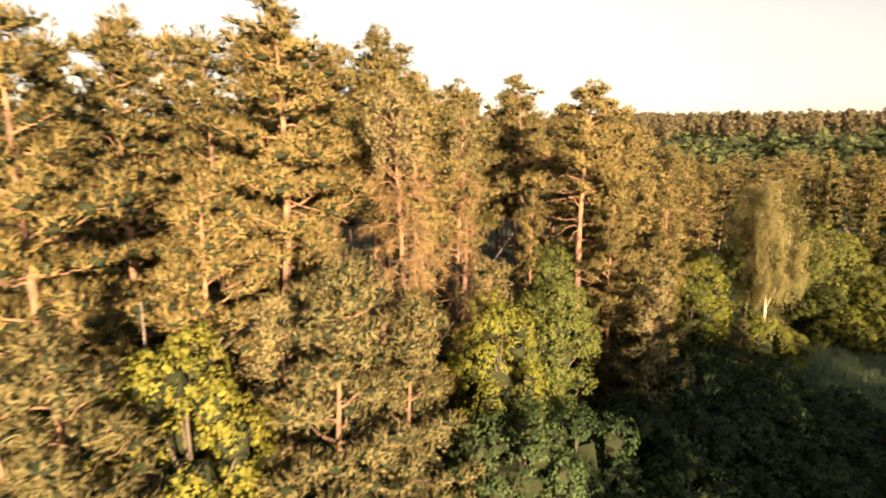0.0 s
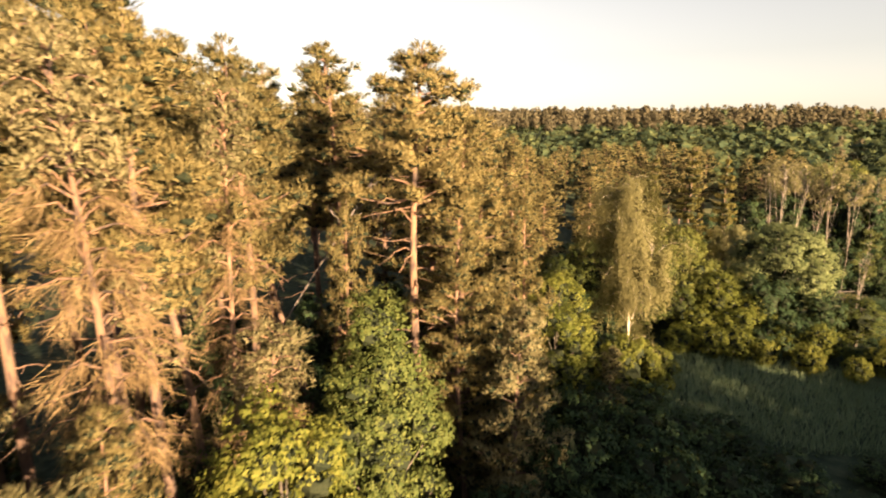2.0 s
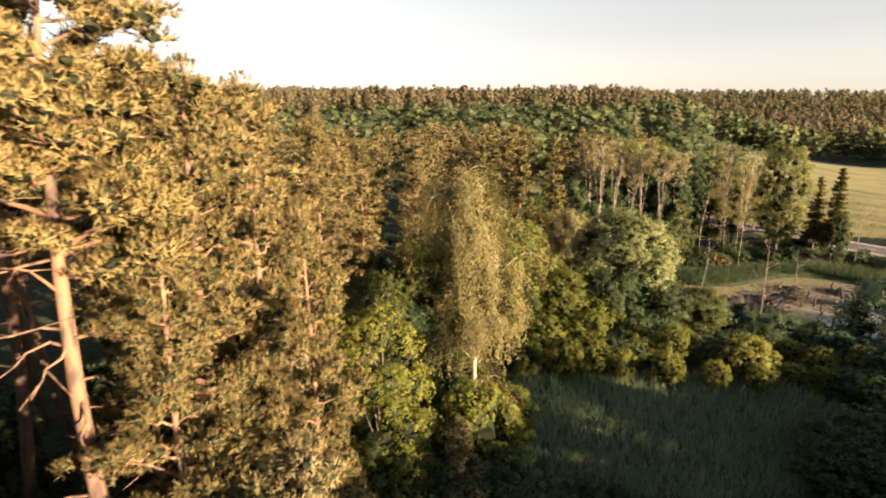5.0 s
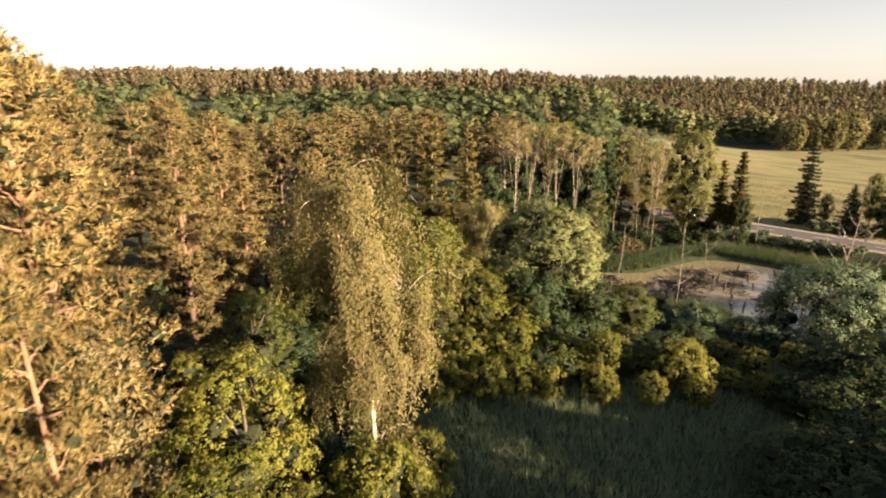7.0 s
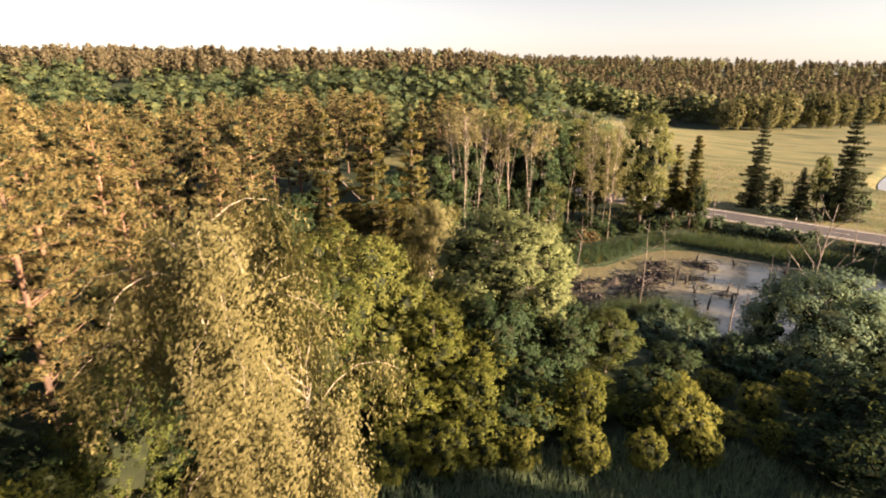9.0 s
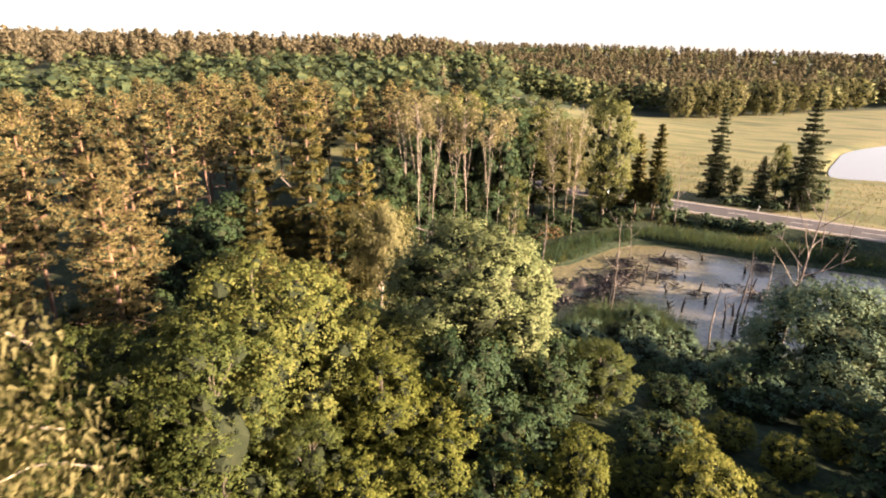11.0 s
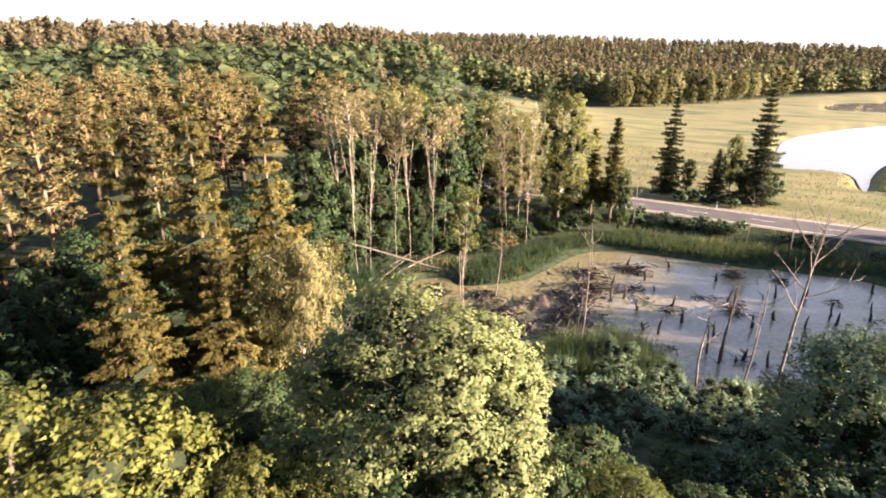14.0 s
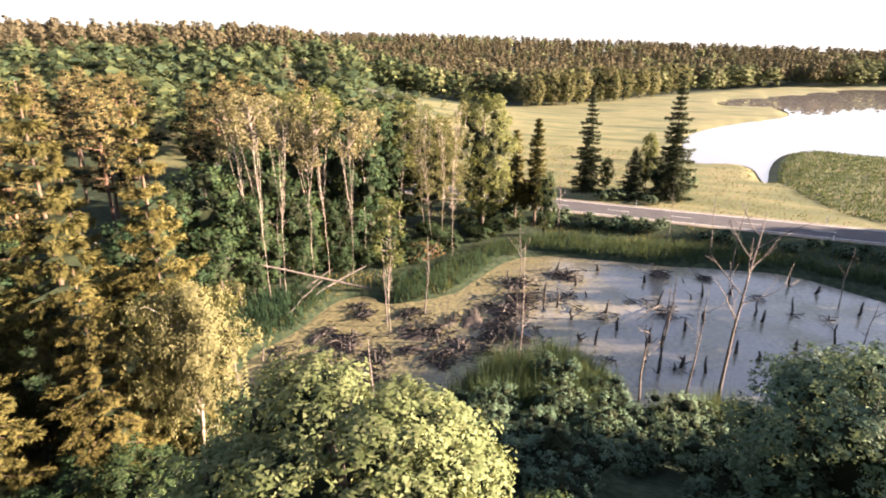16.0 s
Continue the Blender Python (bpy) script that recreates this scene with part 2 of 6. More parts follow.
def ground_z(x, y):
    x, y = np.asarray(x, float), np.asarray(y, float)
    edge = 62 - 0.10 * np.clip(y - 40, -60, 40) - 0.75 * np.clip(y - 48, 0, 70)
    near = 8.4 * (1 - smooth(edge - 17, edge + 10, x))
    along, aside = 0.62 * x + 0.78 * y, 0.78 * x - 0.62 * y
    hill = 24 * smooth(150, 440, along) * (1 - smooth(70, 165, aside))
    bearing = np.degrees(np.arctan2(x - 30, y - 35))
    ring = np.interp(bearing, [20, 48, 57, 66, 74, 82, 92, 104, 120], [46, 41, 38, 36, 31, 25, 18, 8, 6]) * smooth(400, 950, np.hypot(x - 60, y - 50))
    lumps = 0.5 * np.sin(x * 0.11 + 1) * np.sin(y * 0.13) * smooth(10, 40, 122 - x)
    z = 0.5 + np.maximum(near, 0) + np.maximum(hill, ring) + 0.4 * lumps
    bank = smooth(9.0, 3.6, np.abs(x - road_x(y)))
    z = z * (1 - bank) + np.maximum(z, 1.55) * bank
    for outline, soft in ((POND, 2.2), (LAKE, 3.0)):
        d = inside(outline, x, y)
        z = np.where(d > -soft, z * smooth(0, -soft, d) - 0.7 * smooth(-soft, soft, d), z)
    return z


def gz(x, y):
    return float(ground_z(x, y))


def mesh_of(name, verts, faces, mat, soft=True):
    """A mesh from arrays: verts (n, 3), faces (m, 3 or 4)."""
    verts, faces = np.asarray(verts, np.float32), np.asarray(faces, np.int32)
    me = bpy.data.meshes.new(name)
    me.vertices.add(len(verts))
    me.vertices.foreach_set("co", verts.ravel())
    me.loops.add(faces.size)
    me.loops.foreach_set("vertex_index", faces.ravel())
    me.polygons.add(len(faces))
    me.polygons.foreach_set("loop_start", np.arange(0, faces.size, faces.shape[1], dtype=np.int32))
    me.polygons.foreach_set("use_smooth", np.full(len(faces), soft))
    me.update(calc_edges=True)
    me.materials.append(mat)
    return me


def sheet(name, xs, ys, height, mat):
    gx, gy = np.meshgrid(xs, ys, indexing="ij")
    v = np.stack([gx, gy, height(gx, gy)], -1).reshape(-1, 3)
    n, m = len(xs), len(ys)
    i = np.arange((n - 1) * m).reshape(n - 1, m)[:, :-1].ravel()
    return mesh_of(name, v, np.stack([i, i + m, i + m + 1, i + 1], -1), mat)


def spaced(low, fine_low, fine_high, high, step, growth=1.16):
    mid = list(np.arange(fine_low, fine_high + step, step))
    up, down, d = [mid[-1]], [mid[0]], step
    while up[-1] < high:
        d *= growth
        up.append(up[-1] + d)
    d = step
    while down[-1] > low:
        d *= growth
        down.append(down[-1] - d)
    return np.array(down[:0:-1] + mid + up[1:])


def land_material():
    """Forest floor near the trees, yellow-green reed meadow beyond the road, rough grass between."""
    m, nodes, links, bsdf = material("land", 0.95)
    bsdf.inputs["Specular IOR Level"].default_value = 0.2
    coord, sep = nodes.new("ShaderNodeTexCoord"), nodes.new("ShaderNodeSeparateXYZ")
    links.new(coord.outputs["Object"], sep.inputs[0])
    big, small, streak = (nodes.new("ShaderNodeTexNoise") for _ in range(3))
    for tex, scale, detail in ((big, 0.05, 6), (small, 1.6, 6), (streak, 0.09, 8)):
        tex.inputs["Scale"].default_value, tex.inputs["Detail"].default_value = scale, detail
    stretch = nodes.new("ShaderNodeMapping")
    stretch.inputs["Scale"].default_value = (1.0, 0.35, 1.0)
    links.new(coord.outputs["Object"], stretch.inputs["Vector"])
    links.new(stretch.outputs[0], streak.inputs["Vector"])
    for tex in (big, small):
        links.new(coord.outputs["Object"], tex.inputs["Vector"])
    rough_grass = ramp(nodes, [(0.3, (0.012, 0.020, 0.010)), (0.5, (0.023, 0.036, 0.017)), (0.7, (0.046, 0.055, 0.027))])
    links.new(small.outputs["Fac"], rough_grass.inputs[0])
    meadow = ramp(nodes, [(0.32, (0.060, 0.070, 0.032)), (0.43, (0.112, 0.116, 0.051)), (0.5, (0.168, 0.152, 0.070)), (0.57, (0.122, 0.122, 0.053)), (0.7, (0.082, 0.092, 0.038))])
    links.new(streak.outputs["Fac"], meadow.inputs[0])
    fine = mixed(nodes, links, 0.35, meadow.outputs[0], small.outputs["Color"], "OVERLAY")
    past = nodes.new("ShaderNodeMapRange")
    past.inputs["From Min"].default_value, past.inputs["From Max"].default_value = 118, 126
    links.new(sep.outputs["X"], past.inputs[0])
    slant = nodes.new("ShaderNodeMath")
    slant.operation, slant.inputs[1].default_value = "MULTIPLY_ADD", 1.6
    links.new(sep.outputs["Y"], slant.inputs[0])
    links.new(sep.outputs["X"], slant.inputs[2])
    limit = nodes.new("ShaderNodeMapRange")
    limit.inputs["From Min"].default_value, limit.inputs["From Max"].default_value = 500, 478
    links.new(slant.outputs[0], limit.inputs[0])
    both = nodes.new("ShaderNodeMath")
    both.operation = "MULTIPLY"
    links.new(past.outputs[0], both.inputs[0])
    links.new(limit.outputs[0], both.inputs[1])
    links.new(mixed(nodes, links, both.outputs[0], rough_grass.outputs[0], fine), bsdf.inputs["Base Color"])
    bump = nodes.new("ShaderNodeBump")
    bump.inputs["Strength"].default_value, bump.inputs["Distance"].default_value = 0.8, 0.1
    links.new(small.outputs["Fac"], bump.inputs["Height"])
    links.new(bump.outputs[0], bsdf.inputs["Normal"])
    return m


xs = spaced(-4200, -10, 200, 4200, 1.4)
ys = spaced(-4200, 0, 100, 4200, 1.4)
ground = new("ground", sheet("ground", xs, ys, ground_z, land_material()))
tagged(ground, "rough grassy ground, dark forest floor and yellow-green meadow", "ground", kind="structure")


def water_material(name, scum):
    """Still water with a film of duckweed whose patches are dull and yellow-green."""
    m, nodes, links, bsdf = material(name, 0.04)
    coord = nodes.new("ShaderNodeTexCoord")
    sep = nodes.new("ShaderNodeSeparateXYZ")
    links.new(coord.outputs["Object"], sep.inputs[0])
    patches, fine = nodes.new("ShaderNodeTexNoise"), nodes.new("ShaderNodeTexNoise")
    patches.inputs["Scale"].default_value, patches.inputs["Detail"].default_value = 0.16, 7
    fine.inputs["Scale"].default_value, fine.inputs["Detail"].default_value = 2.2, 5
    for tex in (patches, fine):
        links.new(coord.outputs["Object"], tex.inputs["Vector"])
    lean = nodes.new("ShaderNodeMapRange")
    lean.inputs["From Min"].default_value, lean.inputs["From Max"].default_value = 46, 62
    lean.inputs["To Min"].default_value, lean.inputs["To Max"].default_value = -0.06, 0.30
    links.new(sep.outputs["Y"], lean.inputs[0])
    total = nodes.new("ShaderNodeMath")
    total.operation = "ADD"
    links.new(patches.outputs["Fac"], total.inputs[0])
    links.new(lean.outputs[0], total.inputs[1])
    cover = ramp(nodes, [(0.36, (0.25, 0.25, 0.25)), (0.66, (0.95, 0.95, 0.95))])
    links.new(total.outputs[0], cover.inputs[0])
    if not scum:
        cover.color_ramp.elements[0].color = cover.color_ramp.elements[1].color = (0.0, 0.0, 0.0, 1)
    weed = ramp(nodes, [(0.35, (0.060, 0.050, 0.028)), (0.52, (0.150, 0.132, 0.060)), (0.7, (0.250, 0.220, 0.095))])
    links.new(fine.outputs["Fac"], weed.inputs[0])
    links.new(mixed(nodes, links, cover.outputs[0], (0.20, 0.185, 0.172), weed.outputs[0]), bsdf.inputs["Base Color"])
    dull = nodes.new("ShaderNodeMapRange")
    dull.inputs["To Min"].default_value, dull.inputs["To Max"].default_value = 0.0, 0.42
    links.new(cover.outputs[0], dull.inputs[0])
    links.new(dull.outputs[0], bsdf.inputs["Roughness"])
    bsdf.inputs["Specular IOR Level"].default_value, bsdf.inputs["IOR"].default_value = 0.8, 1.6
    return m


def outline_mesh(name, outline, z, mat, spread=1.5):
    """A flat water sheet that runs a little under its banks."""
    bm = bmesh.new()
    c = Vector((sum(p[0] for p in outline) / len(outline), sum(p[1] for p in outline) / len(outline), z))
    ring = []
    for x, y in outline:
        d = (Vector((x, y, z)) - c).normalized() * spread
        ring.append(bm.verts.new((x + d.x, y + d.y, z)))
    f = bm.faces.new(ring)
    bmesh.ops.triangulate(bm, faces=[f])
    bmesh.ops.recalc_face_normals(bm, faces=bm.faces)
    if bm.faces[:] and sum(f.normal.z for f in bm.faces) < 0:
        bmesh.ops.reverse_faces(bm, faces=bm.faces)
    me = bpy.data.meshes.new(name)
    bm.to_mesh(me)
    bm.free()
    me.materials.append(mat)
    return me


pond_water = new("water", outline_mesh("pond_water", POND, 0.0, water_material("pond_water", True)))
tagged(pond_water, "still pond water with yellow-green duckweed film", "water", kind="structure")
lake_water = new("water", outline_mesh("lake_water", LAKE, -0.05, water_material("lake_water", False), 0.5))
tagged(lake_water, "bright still lake water beyond the meadow", "water", kind="structure")


def ribbon(name, y0, y1, step, a, b, lift, mat, gaps=None):
    """A strip along the road between the offsets a and b from its middle."""
    at = np.arange(y0, y1 + step, step)
    bend = (road_x(at + 0.5) - road_x(at - 0.5))
    nx, ny = 1 / np.sqrt(1 + bend**2), -bend / np.sqrt(1 + bend**2)
    left = np.stack([road_x(at) + a * nx, at + a * ny, np.full(len(at), 1.56 + lift)], -1)
    right = np.stack([road_x(at) + b * nx, at + b * ny, np.full(len(at), 1.56 + lift)], -1)
    v = np.stack([left, right], 1).reshape(-1, 3)
    i = np.arange(len(at) - 1) * 2
    if gaps:
        i = i[(np.arange(len(i)) % gaps[1]) < gaps[0]]
    return new(name, mesh_of(name, v, np.stack([i, i + 1, i + 3, i + 2], -1), mat))


ASPHALT = mottled("asphalt", [(0.3, (0.045, 0.041, 0.046)), (0.5, (0.066, 0.060, 0.064)), (0.7, (0.09, 0.082, 0.084))], 0.5, 0.85)
ROAD_PAINT = mottled("road_paint", [(0.3, (0.38, 0.37, 0.35)), (0.6, (0.6, 0.58, 0.55))], 2.0, 0.7)
GRAVEL = mottled("gravel_verge", [(0.3, (0.13, 0.11, 0.085)), (0.6, (0.24, 0.205, 0.16))], 1.0, 0.95)
tagged(ribbon("road", -160, 190, 2, -3.3, 3.3, 0.03, ASPHALT), "grey two-lane asphalt country road", "road", kind="structure")
tagged(ribbon("road_verge", -160, 190, 2, -4.2, 4.2, 0.012, GRAVEL), "pale gravel verge beside the road", "verge", kind="structure")
for off in (-3.0, 3.0):
    tagged(ribbon("road_marking", -160, 190, 2, off - 0.10, off + 0.10, 0.036, ROAD_PAINT), "white painted edge line of the road", "road marking", kind="structure")
tagged(ribbon("road_marking", -160, 190, 1.5, -0.07, 0.07, 0.036, ROAD_PAINT, (2, 6)), "broken white centre line of the road", "road marking", kind="structure")

# the bend where the road climbs into the far wood
FAR_BEND = [tuple(p) for p in np.stack([np.interp(np.linspace(0, 1, 25), [0, 0.3, 0.55, 0.8, 1], [240, 246, 257, 275, 300]), np.interp(np.linspace(0, 1, 25), [0, 0.3, 0.55, 0.8, 1], [146, 168, 182, 191, 196])], -1)]
bend_line = np.array(FAR_BEND)
bend_way = np.gradient(bend_line, axis=0)
bend_side = np.stack([-bend_way[:, 1], bend_way[:, 0]], -1) / np.hypot(bend_way[:, 0], bend_way[:, 1])[:, None]
for name, half, lift, mat, label in (("road_verge", 5.2, 0.20, GRAVEL, "pale gravel verge of the far road bend"), ("road", 3.3, 0.28, ASPHALT, "grey asphalt road bending into the far wood")):
    rims = [np.column_stack([bend_line + sign * half * bend_side, ground_z(bend_line[:, 0], bend_line[:, 1]) + lift]) for sign in (-1, 1)]
    step_i = np.arange(len(bend_line) - 1) * 2
    tagged(new(name, mesh_of(name, np.stack(rims, 1).reshape(-1, 3), np.stack([step_i, step_i + 1, step_i + 3, step_i + 2], -1)[:, ::-1], mat)), label, "road", kind="structure")

# ---- plants: how they are made ----


def unit(v):
    return v / np.maximum(np.linalg.norm(v, axis=-1, keepdims=True), 1e-9)


class Wood:
    """Tapered stems and limbs, gathered into one mesh of quads."""

    def __init__(self):
        self.v, self.f, self.n = [], [], 0

    def stem(self, pts, radii, sides=7):
        pts, radii = np.asarray(pts, float), np.asarray(radii, float)
        along = unit(np.gradient(pts, axis=0))
        ref = np.where(np.abs(along[:, 2:3]) > 0.8, np.array([[1.0, 0, 0]]), np.array([[0, 0, 1.0]]))
        a = unit(np.cross(along, ref))
        b = np.cross(along, a)
        turn = np.linspace(0, 2 * math.pi, sides, endpoint=False)
        ring = a[:, None] * np.cos(turn)[None, :, None] + b[:, None] * np.sin(turn)[None, :, None]
        v = pts[:, None] + ring * radii[:, None, None]
        m = len(pts)
        i = (np.arange(m - 1)[:, None] * sides + np.arange(sides)[None]).ravel()
        j = (np.arange(m - 1)[:, None] * sides + (np.arange(sides)[None] + 1) % sides).ravel()
        self.v.append(v.reshape(-1, 3))
        self.f.append(np.stack([i, j, j + sides, i + sides], -1) + self.n)
        self.n += m * sides
        # the ends are closed
        for end in (0, m - 1):
            k = self.n - m * sides + end * sides
            cap = [[k, k + q, k + q + 1, k + q + 2] for q in range(1, sides - 2, 2)]
            self.f.append(np.array(cap))
        return self

    def mesh(self, name, mat):
        return mesh_of(name, np.concatenate(self.v), np.concatenate(self.f), mat)


def arc(a, b, sag, n=5):
    """Points from a to b along an arc that is lifted (or let down) by sag in its middle."""
    k = np.linspace(0, 1, n)[:, None]
    p = np.asarray(a) * (1 - k) + np.asarray(b) * k
    p[:, 2] += (sag * 4 * k * (1 - k))[:, 0]
    return p


def blades(rng, root, way, length, width, fan, count, twig=0.0):
    """count narrow blades at each root, fanned round its way and set along a twig: triangles."""
    n = len(root)
    w0 = unit(way)[:, None]
    d = unit(w0 + rng.normal(0, fan, (n, count, 3)))
    side = unit(np.cross(d, w0 + rng.normal(0, 0.35, (n, count, 3))))
    ln = (length * rng.uniform(0.7, 1.2, (n, 1)))[..., None] * rng.uniform(0.75, 1.15, (n, count, 1))
    w = width * rng.uniform(0.8, 1.2, (n, count, 1))
    p = root[:, None] + w0 * twig * rng.uniform(-0.5, 0.5, (n, count, 1))
    tri = np.stack([p - side * w * 0.5, p + side * w * 0.5, p + d * ln], 2)
    return tri.reshape(-1, 3)


def leaves(rng, centre, facing, size, slim=0.75):
    """One small pointed leaf at each centre, which looks the way given."""
    n = len(centre)
    f = unit(facing)
    a = unit(np.cross(f, rng.normal(0, 1, (n, 3))))
    b = np.cross(f, a)
    s = (size * rng.uniform(0.7, 1.3, n))[:, None]
    v = np.stack([centre - a * s * 0.4 - b * s * 0.5 * slim, centre - a * s * 0.4 + b * s * 0.5 * slim, centre + a * s * 0.6], 1)
    return v.reshape(-1, 3)


GOLD = (1 + math.sqrt(5)) / 2
ICO = unit(np.array([(-1, GOLD, 0), (1, GOLD, 0), (-1, -GOLD, 0), (1, -GOLD, 0), (0, -1, GOLD), (0, 1, GOLD), (0, -1, -GOLD), (0, 1, -GOLD), (GOLD, 0, -1), (GOLD, 0, 1), (-GOLD, 0, -1), (-GOLD, 0, 1)]))
ICO_FACES = np.array([f for f in ((a, b, c) for a in range(12) for b in range(a + 1, 12) for c in range(b + 1, 12))
                      if max(np.linalg.norm(ICO[f[0]] - ICO[f[1]]), np.linalg.norm(ICO[f[1]] - ICO[f[2]]), np.linalg.norm(ICO[f[0]] - ICO[f[2]])) < 1.1])


OCTA = np.array([(1, 0, 0), (-1, 0, 0), (0, 1, 0), (0, -1, 0), (0, 0, 1), (0, 0, -1.0)])
OCTA_FACES = np.array([(0, 2, 4), (2, 1, 4), (1, 3, 4), (3, 0, 4), (2, 0, 5), (1, 2, 5), (3, 1, 5), (0, 3, 5)])


def lumps(rng, centre, radii, rough=0.2, simple=False):
    """The dense inside of leaf clumps: rough many-sided bodies, as loose triangles."""
    centre, radii = np.asarray(centre, float), np.asarray(radii, float)
    body, sides = (OCTA, OCTA_FACES) if simple else (ICO, ICO_FACES)
    v = body[None] * (1 + rng.normal(0, rough, (len(centre), len(body), 1))) * radii[:, None] + centre[:, None]
    return v[:, sides].reshape(-1, 3)


def skin(rng, centre, radii, number, size, slim=0.8, loose=0.28):
    """Small overlapping sprigs over the outside of leaf clumps, each lying along the clump."""
    centre, radii = np.repeat(np.asarray(centre, float), number, axis=0), np.repeat(np.asarray(radii, float), number, axis=0)
    q = unit(rng.normal(0, 1, centre.shape))
    at = centre + q * radii * rng.uniform(0.82, 1.22, (len(q), 1))
    return leaves(rng, at, unit(q / radii) + rng.normal(0, loose, q.shape), size, slim)


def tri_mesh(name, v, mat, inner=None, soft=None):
    """Loose triangles; inner ones are twig masses, their dark colour standing in for shade inside the crown. soft:
    which way each outer triangle leans, as its clump is rounded.
    """
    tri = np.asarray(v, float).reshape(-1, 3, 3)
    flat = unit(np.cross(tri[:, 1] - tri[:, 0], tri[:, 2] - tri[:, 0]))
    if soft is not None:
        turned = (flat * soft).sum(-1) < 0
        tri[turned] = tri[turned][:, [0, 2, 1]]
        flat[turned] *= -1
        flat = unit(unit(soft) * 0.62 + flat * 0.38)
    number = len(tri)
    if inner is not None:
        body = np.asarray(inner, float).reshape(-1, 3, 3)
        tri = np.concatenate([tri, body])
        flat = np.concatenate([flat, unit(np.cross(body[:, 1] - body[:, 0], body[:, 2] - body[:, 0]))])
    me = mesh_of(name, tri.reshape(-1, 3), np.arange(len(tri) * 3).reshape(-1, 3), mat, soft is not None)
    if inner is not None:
        me.materials.append(INNER_SHADE)
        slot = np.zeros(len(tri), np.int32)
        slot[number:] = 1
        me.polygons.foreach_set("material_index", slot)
    if soft is not None:
        lean = me.attributes.new("custom_normal", "FLOAT_VECTOR", "POINT")
        lean.data.foreach_set("vector", np.repeat(flat, 3, axis=0).astype(np.float32).ravel())
    return me


class Leaves:
    """Loose leaf triangles with the way that each one leans."""

    def __init__(self):
        self.v, self.n = [], []

    def add(self, v, n):
        self.v.append(v)
        self.n.append(np.repeat(n, len(v) // 3 // len(n), axis=0))

    def mesh(self, name, mat, inner=None):
        return tri_mesh(name, np.concatenate(self.v), mat, inner, np.concatenate(self.n))


def ball(rng, n, shell=0.55):
    """Random points of a unit ball, most of them near its skin."""
    return unit(rng.normal(0, 1, (n, 3))) * rng.uniform(shell, 1, (n, 1)) ** 0.7


def trunk_line(rng, height, sway, n=9, lean=0.0):
    k = np.linspace(0, 1, n)
    bend = rng.normal(0, sway, (2,))
    turn = rng.uniform(0, 6.28)
    p = np.stack([bend[0] * np.sin(k * 3.0) + lean * k * math.cos(turn), bend[1] * np.sin(k * 2.4) + lean * k * math.sin(turn), height * k], -1)
    p[0, 2] -= 0.6
    return p


def on_line(line, z):
    return np.array([np.interp(z, line[:, 2], line[:, 0]), np.interp(z, line[:, 2], line[:, 1]), z])


def along(path, s):
    """Points at the shares s of a path."""
    k = np.linspace(0, 1, len(path))
    return np.stack([np.interp(s, k, path[:, c]) for c in range(3)], -1)


